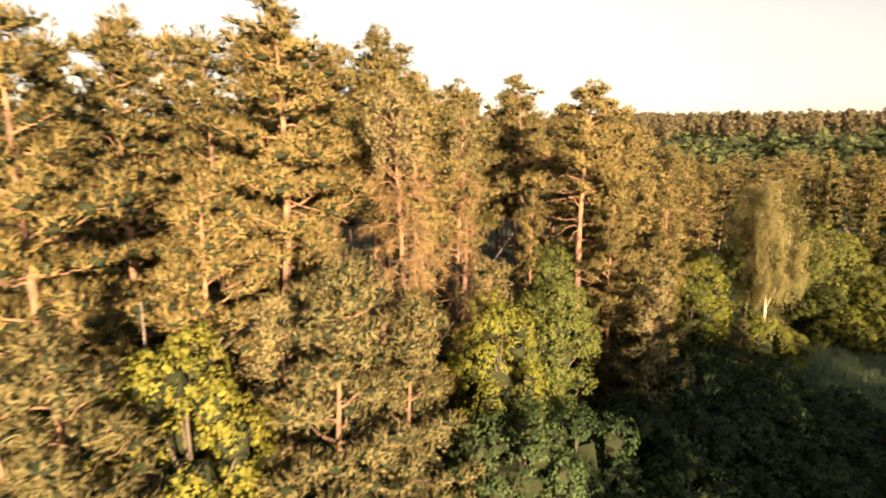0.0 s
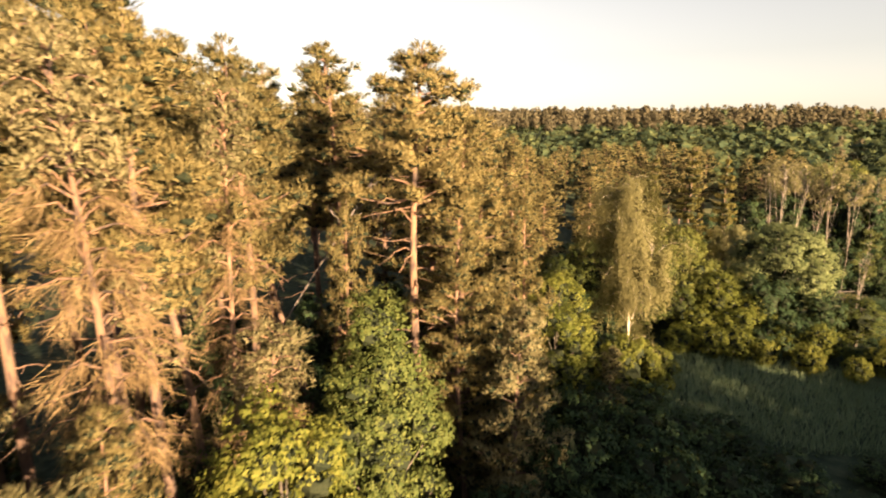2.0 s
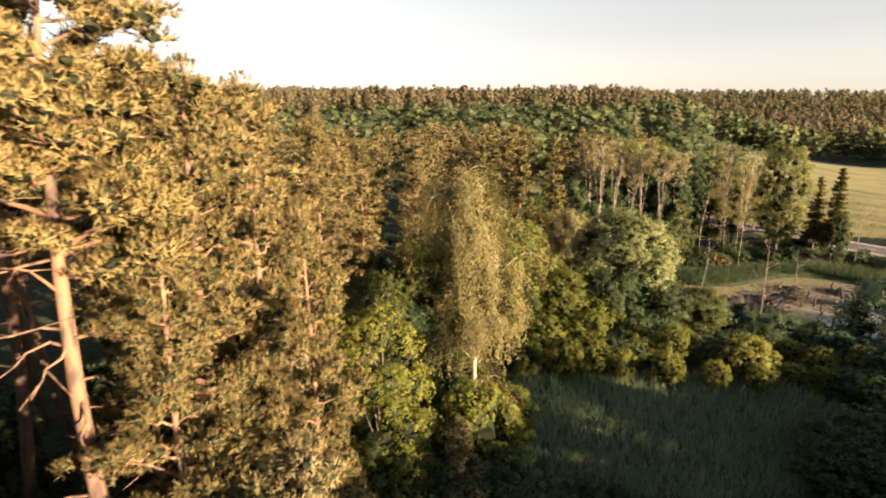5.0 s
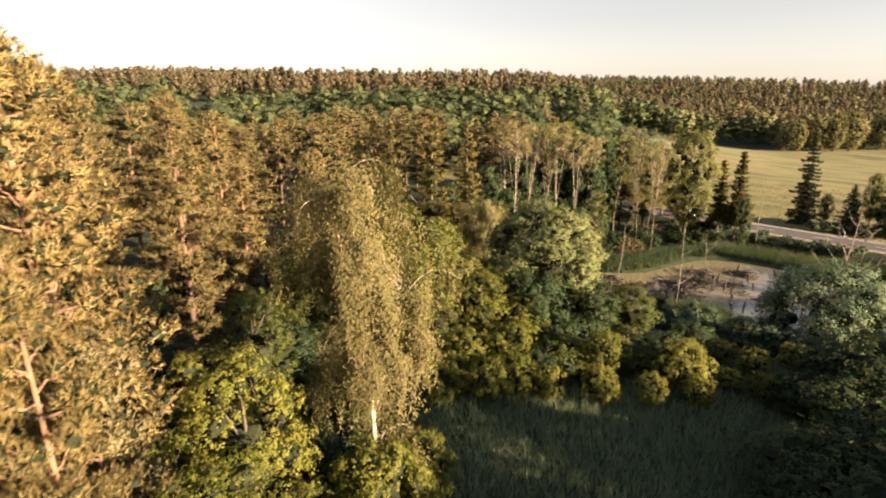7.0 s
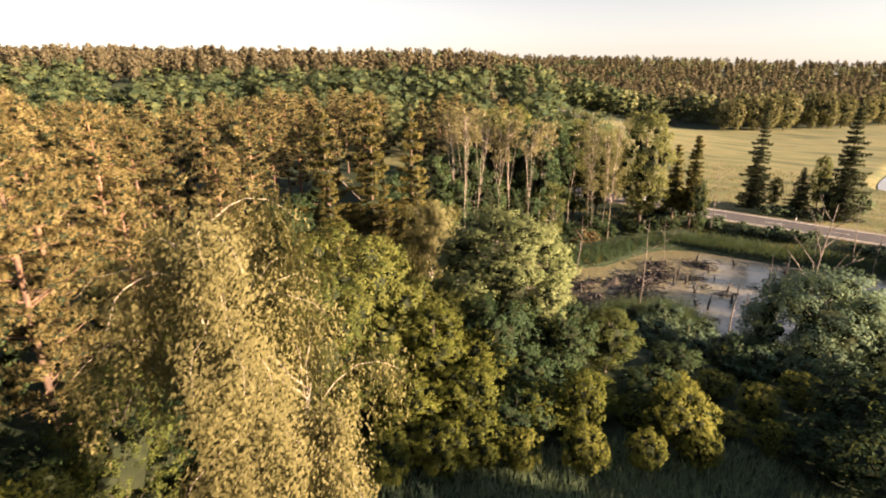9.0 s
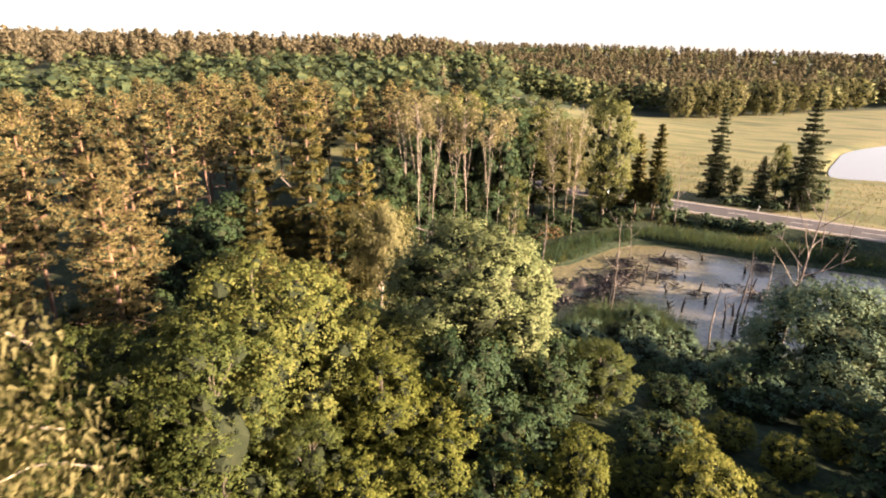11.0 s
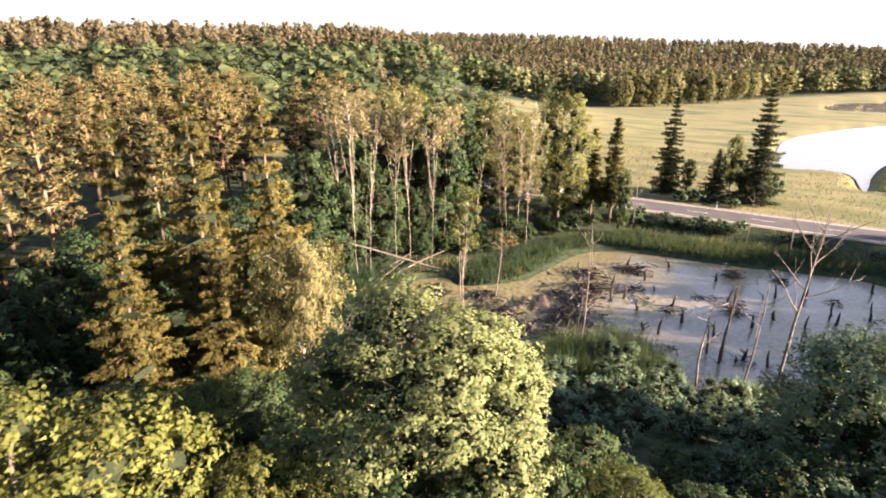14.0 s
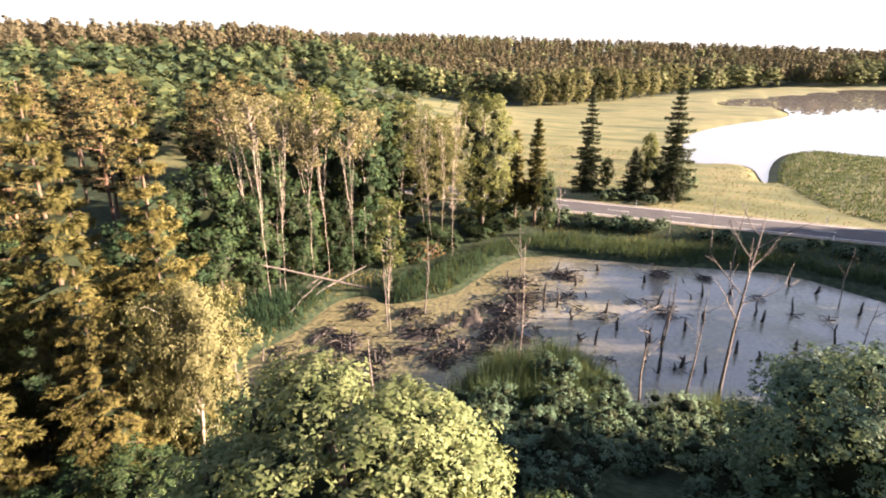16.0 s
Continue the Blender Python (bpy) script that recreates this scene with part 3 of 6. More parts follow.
def pine_parts(seed, height=21.0, start=0.45, reach=3.2, limbs=36, clumps=5, shoots=24, count=9, length=0.23, width=0.034, needle=None, dead=6, lean=0.4, puff=0.46, thick=1.0, heart=0.5):
    """Scots pine: a reddish stem, rising limbs, and small rounded tufts of needle shoots along their outer halves."""
    rng = np.random.default_rng(seed)
    line = trunk_line(rng, height, 0.35, 10, lean)
    wood = Wood().stem(line, np.interp(np.linspace(0, 1, 10), [0, 0.08, 0.6, 1], [0.27, 0.21, 0.14, 0.03]) * height / 21 * thick, 9)
    crown, hearts, bulks = Leaves(), [], []
    for i in range(limbs):
        k = (i + rng.uniform(0, 1)) / limbs
        z = height * (start + (0.97 - start) * k ** 0.92)
        wide = reach * (1 - 0.72 * k ** 2.2) * (0.6 + 0.4 * min(1.0, k / 0.15)) * rng.uniform(0.45, 1.12)
        turn = i * 2.4 + rng.normal(0, 0.45)
        out = np.array([math.cos(turn), math.sin(turn), 0.0])
        root = on_line(line, max(z - 0.3 * wide * rng.uniform(0.4, 1.3), height * start * 0.92))
        tip = on_line(line, z) + out * wide + np.array([0, 0, wide * (rng.uniform(-0.12, 0.2) + 0.2 * k)])
        bough = arc(root, tip, rng.uniform(-0.14, 0.10) * wide, 7) + rng.normal(0, 0.05, (7, 3))
        bough[0] = root
        wood.stem(bough, np.linspace(0.06, 0.014, 7) * (1.2 - 0.6 * k), 5)
        m = max(2, int(round(clumps * (0.35 + 0.65 * wide / reach))))
        s = np.linspace(0.42, 1.0, m) + rng.normal(0, 0.05, m)
        side = np.array([-out[1], out[0], 0])
        spots = along(bough, np.clip(s, 0, 1)) + side * rng.normal(0, 0.24, (m, 1)) * wide * s[:, None] + np.stack([np.zeros(m), np.zeros(m), rng.uniform(-0.05, 0.3, m)], -1)
        for c in spots:
            r = puff * rng.uniform(0.65, 1.3) * (1.1 - 0.25 * k)
            n = max(4, int(shoots * (r / puff) ** 1.6))
            q = unit(rng.normal(0, 1, (n, 3)) + np.array([0, 0, 0.35]))
            at = c + q * np.array([r, r, r * 0.62]) * rng.uniform(0.45, 1.0, (n, 1))
            way = q * 0.75 + out * 0.35 + np.array([0, 0, 0.6]) + rng.normal(0, 0.25, (n, 3))
            mid = unit((at - on_line(line, c[2] - 0.8)) * np.array([1, 1, 0.8]))
            crown.add(blades(rng, at, way, length, width, 0.5, count, length * 0.9), q * 0.6 + mid * 0.4 + np.array([0, 0, 0.12]))
            hearts.append(c)
            bulks.append(r * heart * np.array([1, 1, 0.55]))
    top = on_line(line, height * 0.985)
    q = unit(rng.normal(0, 1, (shoots * 2, 3)) + np.array([0, 0, 0.5]))
    crown.add(blades(rng, top + q * puff * np.array([0.9, 0.9, 0.8]), q + np.array([0, 0, 0.6]), length, width, 0.5, count, length), q)
    for i in range(dead):
        z = height * rng.uniform(start * 0.5, start + 0.14)
        turn, ln = rng.uniform(0, 6.28), rng.uniform(0.8, 2.6)
        a = on_line(line, z)
        b = a + np.array([math.cos(turn) * ln, math.sin(turn) * ln, rng.uniform(-0.9, 0.5)])
        path = arc(a, b, rng.uniform(-0.2, 0.3), 5) + rng.normal(0, 0.05, (5, 3))
        wood.stem(path, np.linspace(0.042, 0.012, 5), 4)
        for j in range(2):
            s = path[rng.integers(2, 4)]
            wood.stem(arc(s, s + np.append(rng.normal(0, 0.5, 2), rng.uniform(-0.3, 0.3)), 0, 3), np.linspace(0.018, 0.007, 3), 4)
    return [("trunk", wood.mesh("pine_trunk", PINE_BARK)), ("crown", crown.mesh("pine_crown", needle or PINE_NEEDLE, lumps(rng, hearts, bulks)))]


def dry_pine_parts(seed, height=19.0):
    """A half-dead pine: many bare brownish twigs under a thin top of needles."""
    rng = np.random.default_rng(seed)
    line = trunk_line(rng, height, 0.3, 10, 0.9)
    wood = Wood().stem(line, np.interp(np.linspace(0, 1, 10), [0, 0.1, 0.7, 1], [0.24, 0.19, 0.11, 0.03]), 8)
    crown, sprigs, sways = Leaves(), [], []
    for i in range(84):
        k = (i + rng.uniform(0, 1)) / 84
        z, turn = height * (0.40 + 0.60 * k), i * 2.4 + rng.normal(0, 0.4)
        ln = (2.9 - 1.9 * k) * rng.uniform(0.6, 1.15)
        a = on_line(line, z)
        b = a + np.array([math.cos(turn) * ln, math.sin(turn) * ln, -0.5 * ln * (1 - k) + 0.25])
        path = arc(a, b, 0.35, 6) + rng.normal(0, 0.05, (6, 3))
        wood.stem(path, np.linspace(0.045, 0.01, 6), 4)
        if k > 0.70 or rng.uniform() < 0.12:
            for c in along(path, np.array([0.55, 0.8, 1.0])):
                q = unit(rng.normal(0, 1, (16, 3)) + np.array([0, 0, 0.3]))
                crown.add(blades(rng, c + q * 0.3, q + np.array([0, 0, 0.5]), 0.2, 0.05, 0.5, 7, 0.15), q)
        else:
            m = 22
            sprigs.append(along(path, rng.uniform(0.35, 1.0, m)) + rng.normal(0, 0.12, (m, 3)))
            sways.append(unit(b - a) * 0.7 + rng.normal(0, 0.4, (m, 3)) + np.array([0, 0, -0.55]))
    d = blades(rng, np.concatenate(sprigs), np.concatenate(sways), 0.8, 0.022, 0.4, 4)
    return [("trunk", wood.mesh("dry_pine_trunk", PINE_BARK)), ("crown", crown.mesh("dry_pine_crown", GREY_NEEDLE)), ("dry_twig_tuft", tri_mesh("dry_pine_twigs", d, DRY_TWIG))]


def spruce_parts(seed, height=18.0, reach=2.6, rows=28, needle=None, stations=7, shoots=4, count=6, bare=0.06, length=0.34, width=0.07, hang=0.5, ragged=0.2):
    """Spruce: tiers of drooping boughs, each a flat spray above with twigs that hang from it, narrowing to a spire."""
    rng = np.random.default_rng(seed)
    line = trunk_line(rng, height, 0.08, 8, 0.2)
    wood = Wood().stem(line, np.linspace(0.24, 0.02, 8) * height / 18, 8)
    crown, hearts, bulks = Leaves(), [], []
    for r in range(rows):
        k = r / (rows - 1)
        z = height * (bare + (0.97 - bare) * k) + rng.normal(0, 0.08)
        ln = reach * (1 - k) ** 0.85 * rng.uniform(1 - ragged, 1 + ragged * 0.6) + 0.2
        number = max(5, int(7 - 2 * k))
        hearts.append(on_line(line, z - 0.1 * ln))
        bulks.append(np.array([ln * 0.36 + 0.06, ln * 0.36 + 0.06, 0.36 * height / rows]))
        for j in range(number):
            turn = j * 6.283 / number + r * 1.1 + rng.normal(0, 0.2)
            far = ln * rng.uniform(0.6, 1.18)
            out = np.array([math.cos(turn), math.sin(turn), 0])
            side = np.array([-out[1], out[0], 0])
            a = on_line(line, z)
            b = a + out * far + np.array([0, 0, far * (-0.42 + 0.45 * k)])
            path = arc(a, b, -0.10 * far, 5)
            wood.stem(path, np.linspace(0.035, 0.008, 5), 4)
            m = max(3, int(stations * (0.45 + far / reach)))
            fine = 0.68 + 0.32 * min(1.0, far / reach)
            s = np.linspace(0.22, 1.0, m)
            mid = along(path, s)
            for sign in (-1, 1):
                arm = side * sign * rng.uniform(0.2, 1.0, (m, 1)) * (0.08 + 0.30 * far * (1.15 - s)[:, None])
                at = np.repeat(mid + arm * 0.8, shoots, axis=0) + rng.normal(0, 0.07, (m * shoots, 3))
                way = np.repeat(out * 0.7 + arm * 1.4 + np.array([0, 0, -0.12]), shoots, axis=0) + rng.normal(0, 0.2, (m * shoots, 3))
                crown.add(blades(rng, at, way, length * fine, width * fine, 0.35, count, length * 0.5 * fine), out * 0.6 + np.array([0, 0, 0.75]) + rng.normal(0, 0.15, at.shape))
                low = np.repeat(mid + arm, 2, axis=0) + rng.normal(0, 0.06, (m * 2, 3))
                crown.add(blades(rng, low, np.array([0, 0, -1.0]) + rng.normal(0, 0.15, low.shape), length * (1 + hang) * fine, width * 1.1 * fine, 0.22, count), out * 0.9 + np.array([0, 0, 0.1]) + rng.normal(0, 0.2, low.shape))
    core = lumps(rng, hearts, bulks, 0.3)
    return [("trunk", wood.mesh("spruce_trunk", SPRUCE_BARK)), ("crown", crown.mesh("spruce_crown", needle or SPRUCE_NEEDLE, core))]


def leafy_parts(seed, height=11.0, reach=4.5, low=0.2, lobes=20, sprays=44, per=14, size=0.13, leaf=None, egg=1.0, lobe=0.34, wood_mat=None, droop=0.0, heart=0.54, spread=2.4, limbs=2):
    """Broad-leaved tree: a forked stem, limbs, and a crown of rounded leafy boughs made of small sprays of leaves, with gaps between."""
    rng = np.random.default_rng(seed)
    line = trunk_line(rng, height * 0.8, 0.15, 7)
    wood = Wood().stem(line, np.linspace(0.24, 0.05, 7) * height / 12, 8)
    half = height * (1 - low) / 2
    mid = np.array([0, 0, height * low + half])
    crown, hearts, bulks = Leaves(), [], []
    for i in range(lobes):
        zz = 1 - 2 * (i + 0.5) / lobes
        turn = i * 2.39996 + rng.normal(0, 0.3)
        d = np.array([math.cos(turn) * math.sqrt(1 - zz * zz), math.sin(turn) * math.sqrt(1 - zz * zz), zz])
        wide = reach * (1 - 0.4 * (egg - 1) * max(0, zz) - 0.15 * max(0, -zz))
        rad = reach * lobe * rng.uniform(0.75, 1.3)
        ext = np.array([wide, wide, half])
        c = mid + d * ext * rng.uniform(0.94, 1.10) - d * rad
        if i % limbs == 0:
            root = on_line(line, np.clip(c[2] - rng.uniform(0.15, 0.4) * height, height * 0.14, height * 0.75))
            wood.stem(arc(root, c + d * rad * 0.5, 0.2, 5) + rng.normal(0, 0.04, (5, 3)), np.linspace(0.08, 0.014, 5) * height / 11, 4)
        n = max(4, int(sprays * (rad / (reach * lobe)) ** 1.5))
        q = unit(rng.normal(0, 1, (n, 3)) + d * 0.6 + np.array([0, 0, 0.25]))
        at = c + q * np.array([rad, rad, rad * 0.85]) * rng.uniform(0.55, 1.18, (n, 1))
        facing = unit(q * 0.8 + np.array([0, 0, 0.3]) + rng.normal(0, 0.3, (n, 3)))
        grow = rng.uniform(0.6, 1.35, (n, 1, 1))
        dome = unit(rng.normal(0, 1, (n, per, 3)) + facing[:, None] * 1.1)
        p = at[:, None] + dome * np.array([1, 1, 0.75]) * rng.uniform(0.55, 1.1, (n, per, 1)) * size * spread * grow
        p[..., 2] -= droop * (1 - (dome * facing[:, None]).sum(-1)) * size * spread
        way = dome * 0.7 + facing[:, None] * 0.3 + np.array([0, 0, 0.25]) + rng.normal(0, 0.3, p.shape)
        shape = dome * 0.5 + q[:, None] * 0.4 + unit((at - mid) / ext)[:, None] * 0.3
        crown.add(leaves(rng, p.reshape(-1, 3), way.reshape(-1, 3), size), shape.reshape(-1, 3))
        hearts.append(c)
        bulks.append(rad * heart * np.array([1, 1, 0.85]))
    hearts.append(mid)
    bulks.append(np.array([reach, reach, half]) * 0.42)
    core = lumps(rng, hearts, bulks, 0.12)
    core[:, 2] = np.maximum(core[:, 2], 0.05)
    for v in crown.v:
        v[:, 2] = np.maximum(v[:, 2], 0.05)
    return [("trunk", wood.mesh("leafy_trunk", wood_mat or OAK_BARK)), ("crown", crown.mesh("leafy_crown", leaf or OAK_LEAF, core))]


def birch_parts(seed, height=15.0, reach=3.0, limbs=30, strands=16, per=34, size=0.11, low=0.06, hang=2.0, leaf=None, leaders=3, bushy=0.3):
    """Weeping birch: a white stem that forks, limbs that rise and arch over, and curtains of small leaves that hang from them."""
    rng = np.random.default_rng(seed)
    line = trunk_line(rng, height * 0.98, 0.3, 10, 0.9)
    line[:, 2] *= 0.92
    wood = Wood().stem(line[:10], np.linspace(0.15, 0.008, 10) * height / 15, 8)
    crown = Leaves()
    stems = [line]
    for i in range(leaders - 1):
        z, turn = height * rng.uniform(0.32, 0.48), i * 2.6 + 0.6
        a = on_line(line, z)
        b = a + np.array([math.cos(turn) * reach * 0.42, math.sin(turn) * reach * 0.42, height * rng.uniform(0.36, 0.46)])
        fork = arc(a, b, -0.5, 8)
        wood.stem(fork, np.linspace(0.06, 0.012, 8), 6)
        stems.append(fork)
    for i in range(limbs):
        stem = stems[i % len(stems)]
        k = (i + rng.uniform()) / limbs
        a = along(stem, np.array([(0.16 + 0.80 * k ** 0.7) if stem is line else (0.2 + 0.8 * k ** 0.7)]))[0]
        turn = i * 2.4 + rng.normal(0, 0.35)
        ln = reach * (0.66 + 0.34 * math.sin(0.4 + k * 2.3)) * rng.uniform(0.5, 1.05)
        b = a + np.array([math.cos(turn) * ln, math.sin(turn) * ln, rng.uniform(-0.2, 0.9) + 0.5 * k])
        path = arc(a, b, 0.34 * ln, 8) + rng.normal(0, 0.04, (8, 3))
        wood.stem(path, np.linspace(0.018, 0.005, 8), 5)
        n = max(5, int(strands * (0.5 + ln / reach)))
        s = rng.uniform(0.12, 1.0, n) ** 0.8
        for start in along(path, s) + rng.normal(0, bushy, (n, 3)):
            drop = min(hang * rng.uniform(0.3, 1.1), max(start[2] - height * low, 0.3))
            u = rng.uniform(-0.16, 1, (per, 1))
            swing = rng.normal(0, 0.16, 2)
            p = start + u * np.array([swing[0], swing[1], -drop]) + rng.normal(0, 1, (per, 3)) * (0.15 - 0.10 * np.abs(u))
            out = unit((start - on_line(line, start[2])) * np.array([1, 1, 0]) + 1e-6)
            lean = out * 0.75 + np.array([0, 0, 0.35]) + unit(p - start + np.array([0, 0, drop * 0.5])) * 0.35
            half = per // 2
            crown.add(leaves(rng, p[:half], lean[:half] + rng.normal(0, 0.35, (half, 3)), size, 0.6), lean[:half])
            crown.add(blades(rng, p[half:], np.array([0, 0, -1.0]) + rng.normal(0, 0.2, (per - half, 3)), size * 1.6, size * 0.5, 0.3, 1), lean[half:])
    return [("trunk", wood.mesh("birch_trunk", BIRCH_BARK)), ("crown", crown.mesh("birch_crown", leaf or BIRCH_LEAF))]


def slender_parts(seed, height=19.0, lean=0.6, clumps=16, per=70, start=0.72, reach=1.5, leaf=None, stem=None, thick=0.034, size=0.22):
    """A tall thin pond-side stem, bare for most of its height, with a small ragged top."""
    rng = np.random.default_rng(seed)
    line = trunk_line(rng, height, 0.3, 9, lean) + rng.normal(0, 0.10, (9, 3)) * np.array([1, 1, 0])
    wood = Wood().stem(line, np.linspace(thick, 0.025, 9), 6)
    at, face, hearts = [], [], []
    for i in range(clumps):
        k = (i + rng.uniform()) / clumps
        z, turn = height * (start + (1 - start) * k), rng.uniform(0, 6.28)
        ln = reach * rng.uniform(0.3, 1.0)
        a = on_line(line, max(z - 0.9, 0))
        c = on_line(line, z) + np.array([math.cos(turn) * ln, math.sin(turn) * ln, 0.2])
        wood.stem(arc(a, c, 0.15, 4), np.linspace(0.035, 0.01, 4), 4)
        hearts.append(c)
        q = ball(rng, per, 0.2)
        at.append(c + q * np.array([0.75, 0.75, 0.6]))
        face.append(q + rng.normal(0, 0.5, (per, 3)) + np.array([0, 0, 0.3]))
    for i in range(4):
        z, turn = height * rng.uniform(0.22, 0.6), rng.uniform(0, 6.28)
        a = on_line(line, z)
        out = rng.uniform(0.9, 2.3)
        wood.stem(arc(a, a + np.array([math.cos(turn) * out, math.sin(turn) * out, min(height * 0.45, height * 0.97 - z)]), -0.4, 7) + rng.normal(0, 0.06, (7, 3)), np.linspace(thick * 0.7, 0.02, 7), 5)
    for i in range(9):
        z, turn, ln = height * rng.uniform(0.3, start), rng.uniform(0, 6.28), rng.uniform(0.4, 1.5)
        a = on_line(line, z)
        wood.stem(arc(a, a + np.array([math.cos(turn) * ln, math.sin(turn) * ln, rng.uniform(0.2, 0.9)]), 0.1, 4), np.linspace(0.03, 0.008, 4), 4)
    v, lean = leaves(rng, np.concatenate(at), np.concatenate(face), size), np.concatenate(face)
    return [("trunk", wood.mesh("slender_trunk", stem or STEM_BARK)), ("crown", tri_mesh("slender_crown", v, leaf or BIRCH_LEAF, None, lean))]


# ---- plants: planting ----
STOCK = {}


def plant(kind, make, x, y, scale=1.0, turn=None, wide=1.0, tip=(0, 0), name="tree", label="", category="tree", group="", z=None):
    """Sets a plant on the ground; the first of its kind is built, the others are copies of it."""
    turn = (x * 37.0 + y * 91.0) % 360 if turn is None else turn
    at = pose(x, y, gz(x, y) if z is None else z, tip[0], tip[1], turn) @ Matrix.Diagonal((scale * wide, scale * wide, scale, 1))
    if kind in STOCK:
        first = STOCK[kind]
        ob = copy_thing(first, at @ Matrix.Diagonal((1 / first.scale.x, 1 / first.scale.y, 1 / first.scale.z, 1)))
    else:
        ob = new(name)
        ob.empty_display_size = 0.3
        for part_name, me in make():
            p = new(part_name, me)
            p.parent = ob
        ob.matrix_basis = at
        tagged(ob, label, category, group)
        STOCK[kind] = ob
        return ob
    ob.name = name
    return tagged(ob, label, category, group)

# ---- the wood beside the flight: pines ----
PINES = "pines of the near wood"
PINE_LABEL = "tall Scots pine with reddish trunk and sunlit ragged crown"


def pine(kind, x, y, top, reach=1.0, **more):
    """A pine whose top stands at that height above the pond."""
    base = gz(x, y)
    shapes = {
        "tall": (21.0, lambda: pine_parts(3, 21.0, 0.52, 3.0, 44, 7, 26, puff=0.5, dead=9)),
        "tall_b": (21.0, lambda: pine_parts(8, 21.0, 0.60, 2.8, 38, 7, 26, puff=0.5, dead=12)),
        "full": (19.0, lambda: pine_parts(5, 19.0, 0.20, 3.3, 66, 7, 20, puff=0.5, dead=4)),
        "full_b": (19.0, lambda: pine_parts(11, 19.0, 0.26, 3.1, 60, 7, 20, puff=0.5, dead=5)),
        "close": (19.0, lambda: pine_parts(15, 19.0, 0.10, 3.3, 84, 9, 34, 8, 0.17, 0.029, None, 6, puff=0.44)),
        "close_tall": (21.0, lambda: pine_parts(8, 21.0, 0.68, 2.7, 36, 9, 40, 8, 0.17, 0.029, None, 20, puff=0.44)),
        "grey": (13.0, lambda: pine_parts(21, 13.0, 0.06, 2.8, 60, 7, 26, 7, 0.19, 0.044, GREY_NEEDLE, 2, puff=0.46)),
        "mid": (20.0, lambda: pine_parts(31, 20.0, 0.46, 3.3, 32, 5, 11, 7, 0.36, 0.075, dead=4, puff=0.68, heart=0.6)),
        "mid_b": (20.0, lambda: pine_parts(35, 20.0, 0.52, 3.1, 28, 5, 11, 7, 0.36, 0.075, dead=5, puff=0.68, heart=0.6)),
        "mid_c": (20.0, lambda: pine_parts(39, 20.0, 0.38, 3.5, 36, 5, 11, 7, 0.36, 0.075, dead=3, puff=0.68, heart=0.6)),
        "dry": (19.0, lambda: dry_pine_parts(51)),
    }
    height, make = shapes[kind]
    s = (top - base) / height
    label = {"dry": "half-dead pine with bare brown twigs under a thin top", "grey": "small bushy pine with pale grey-green needles"}.get(kind, PINE_LABEL)
    return plant("pine_" + kind, make, x, y, s, wide=reach / s ** 0.3, name="pine_tree", label=label, category="pine tree", group=PINES, **more)


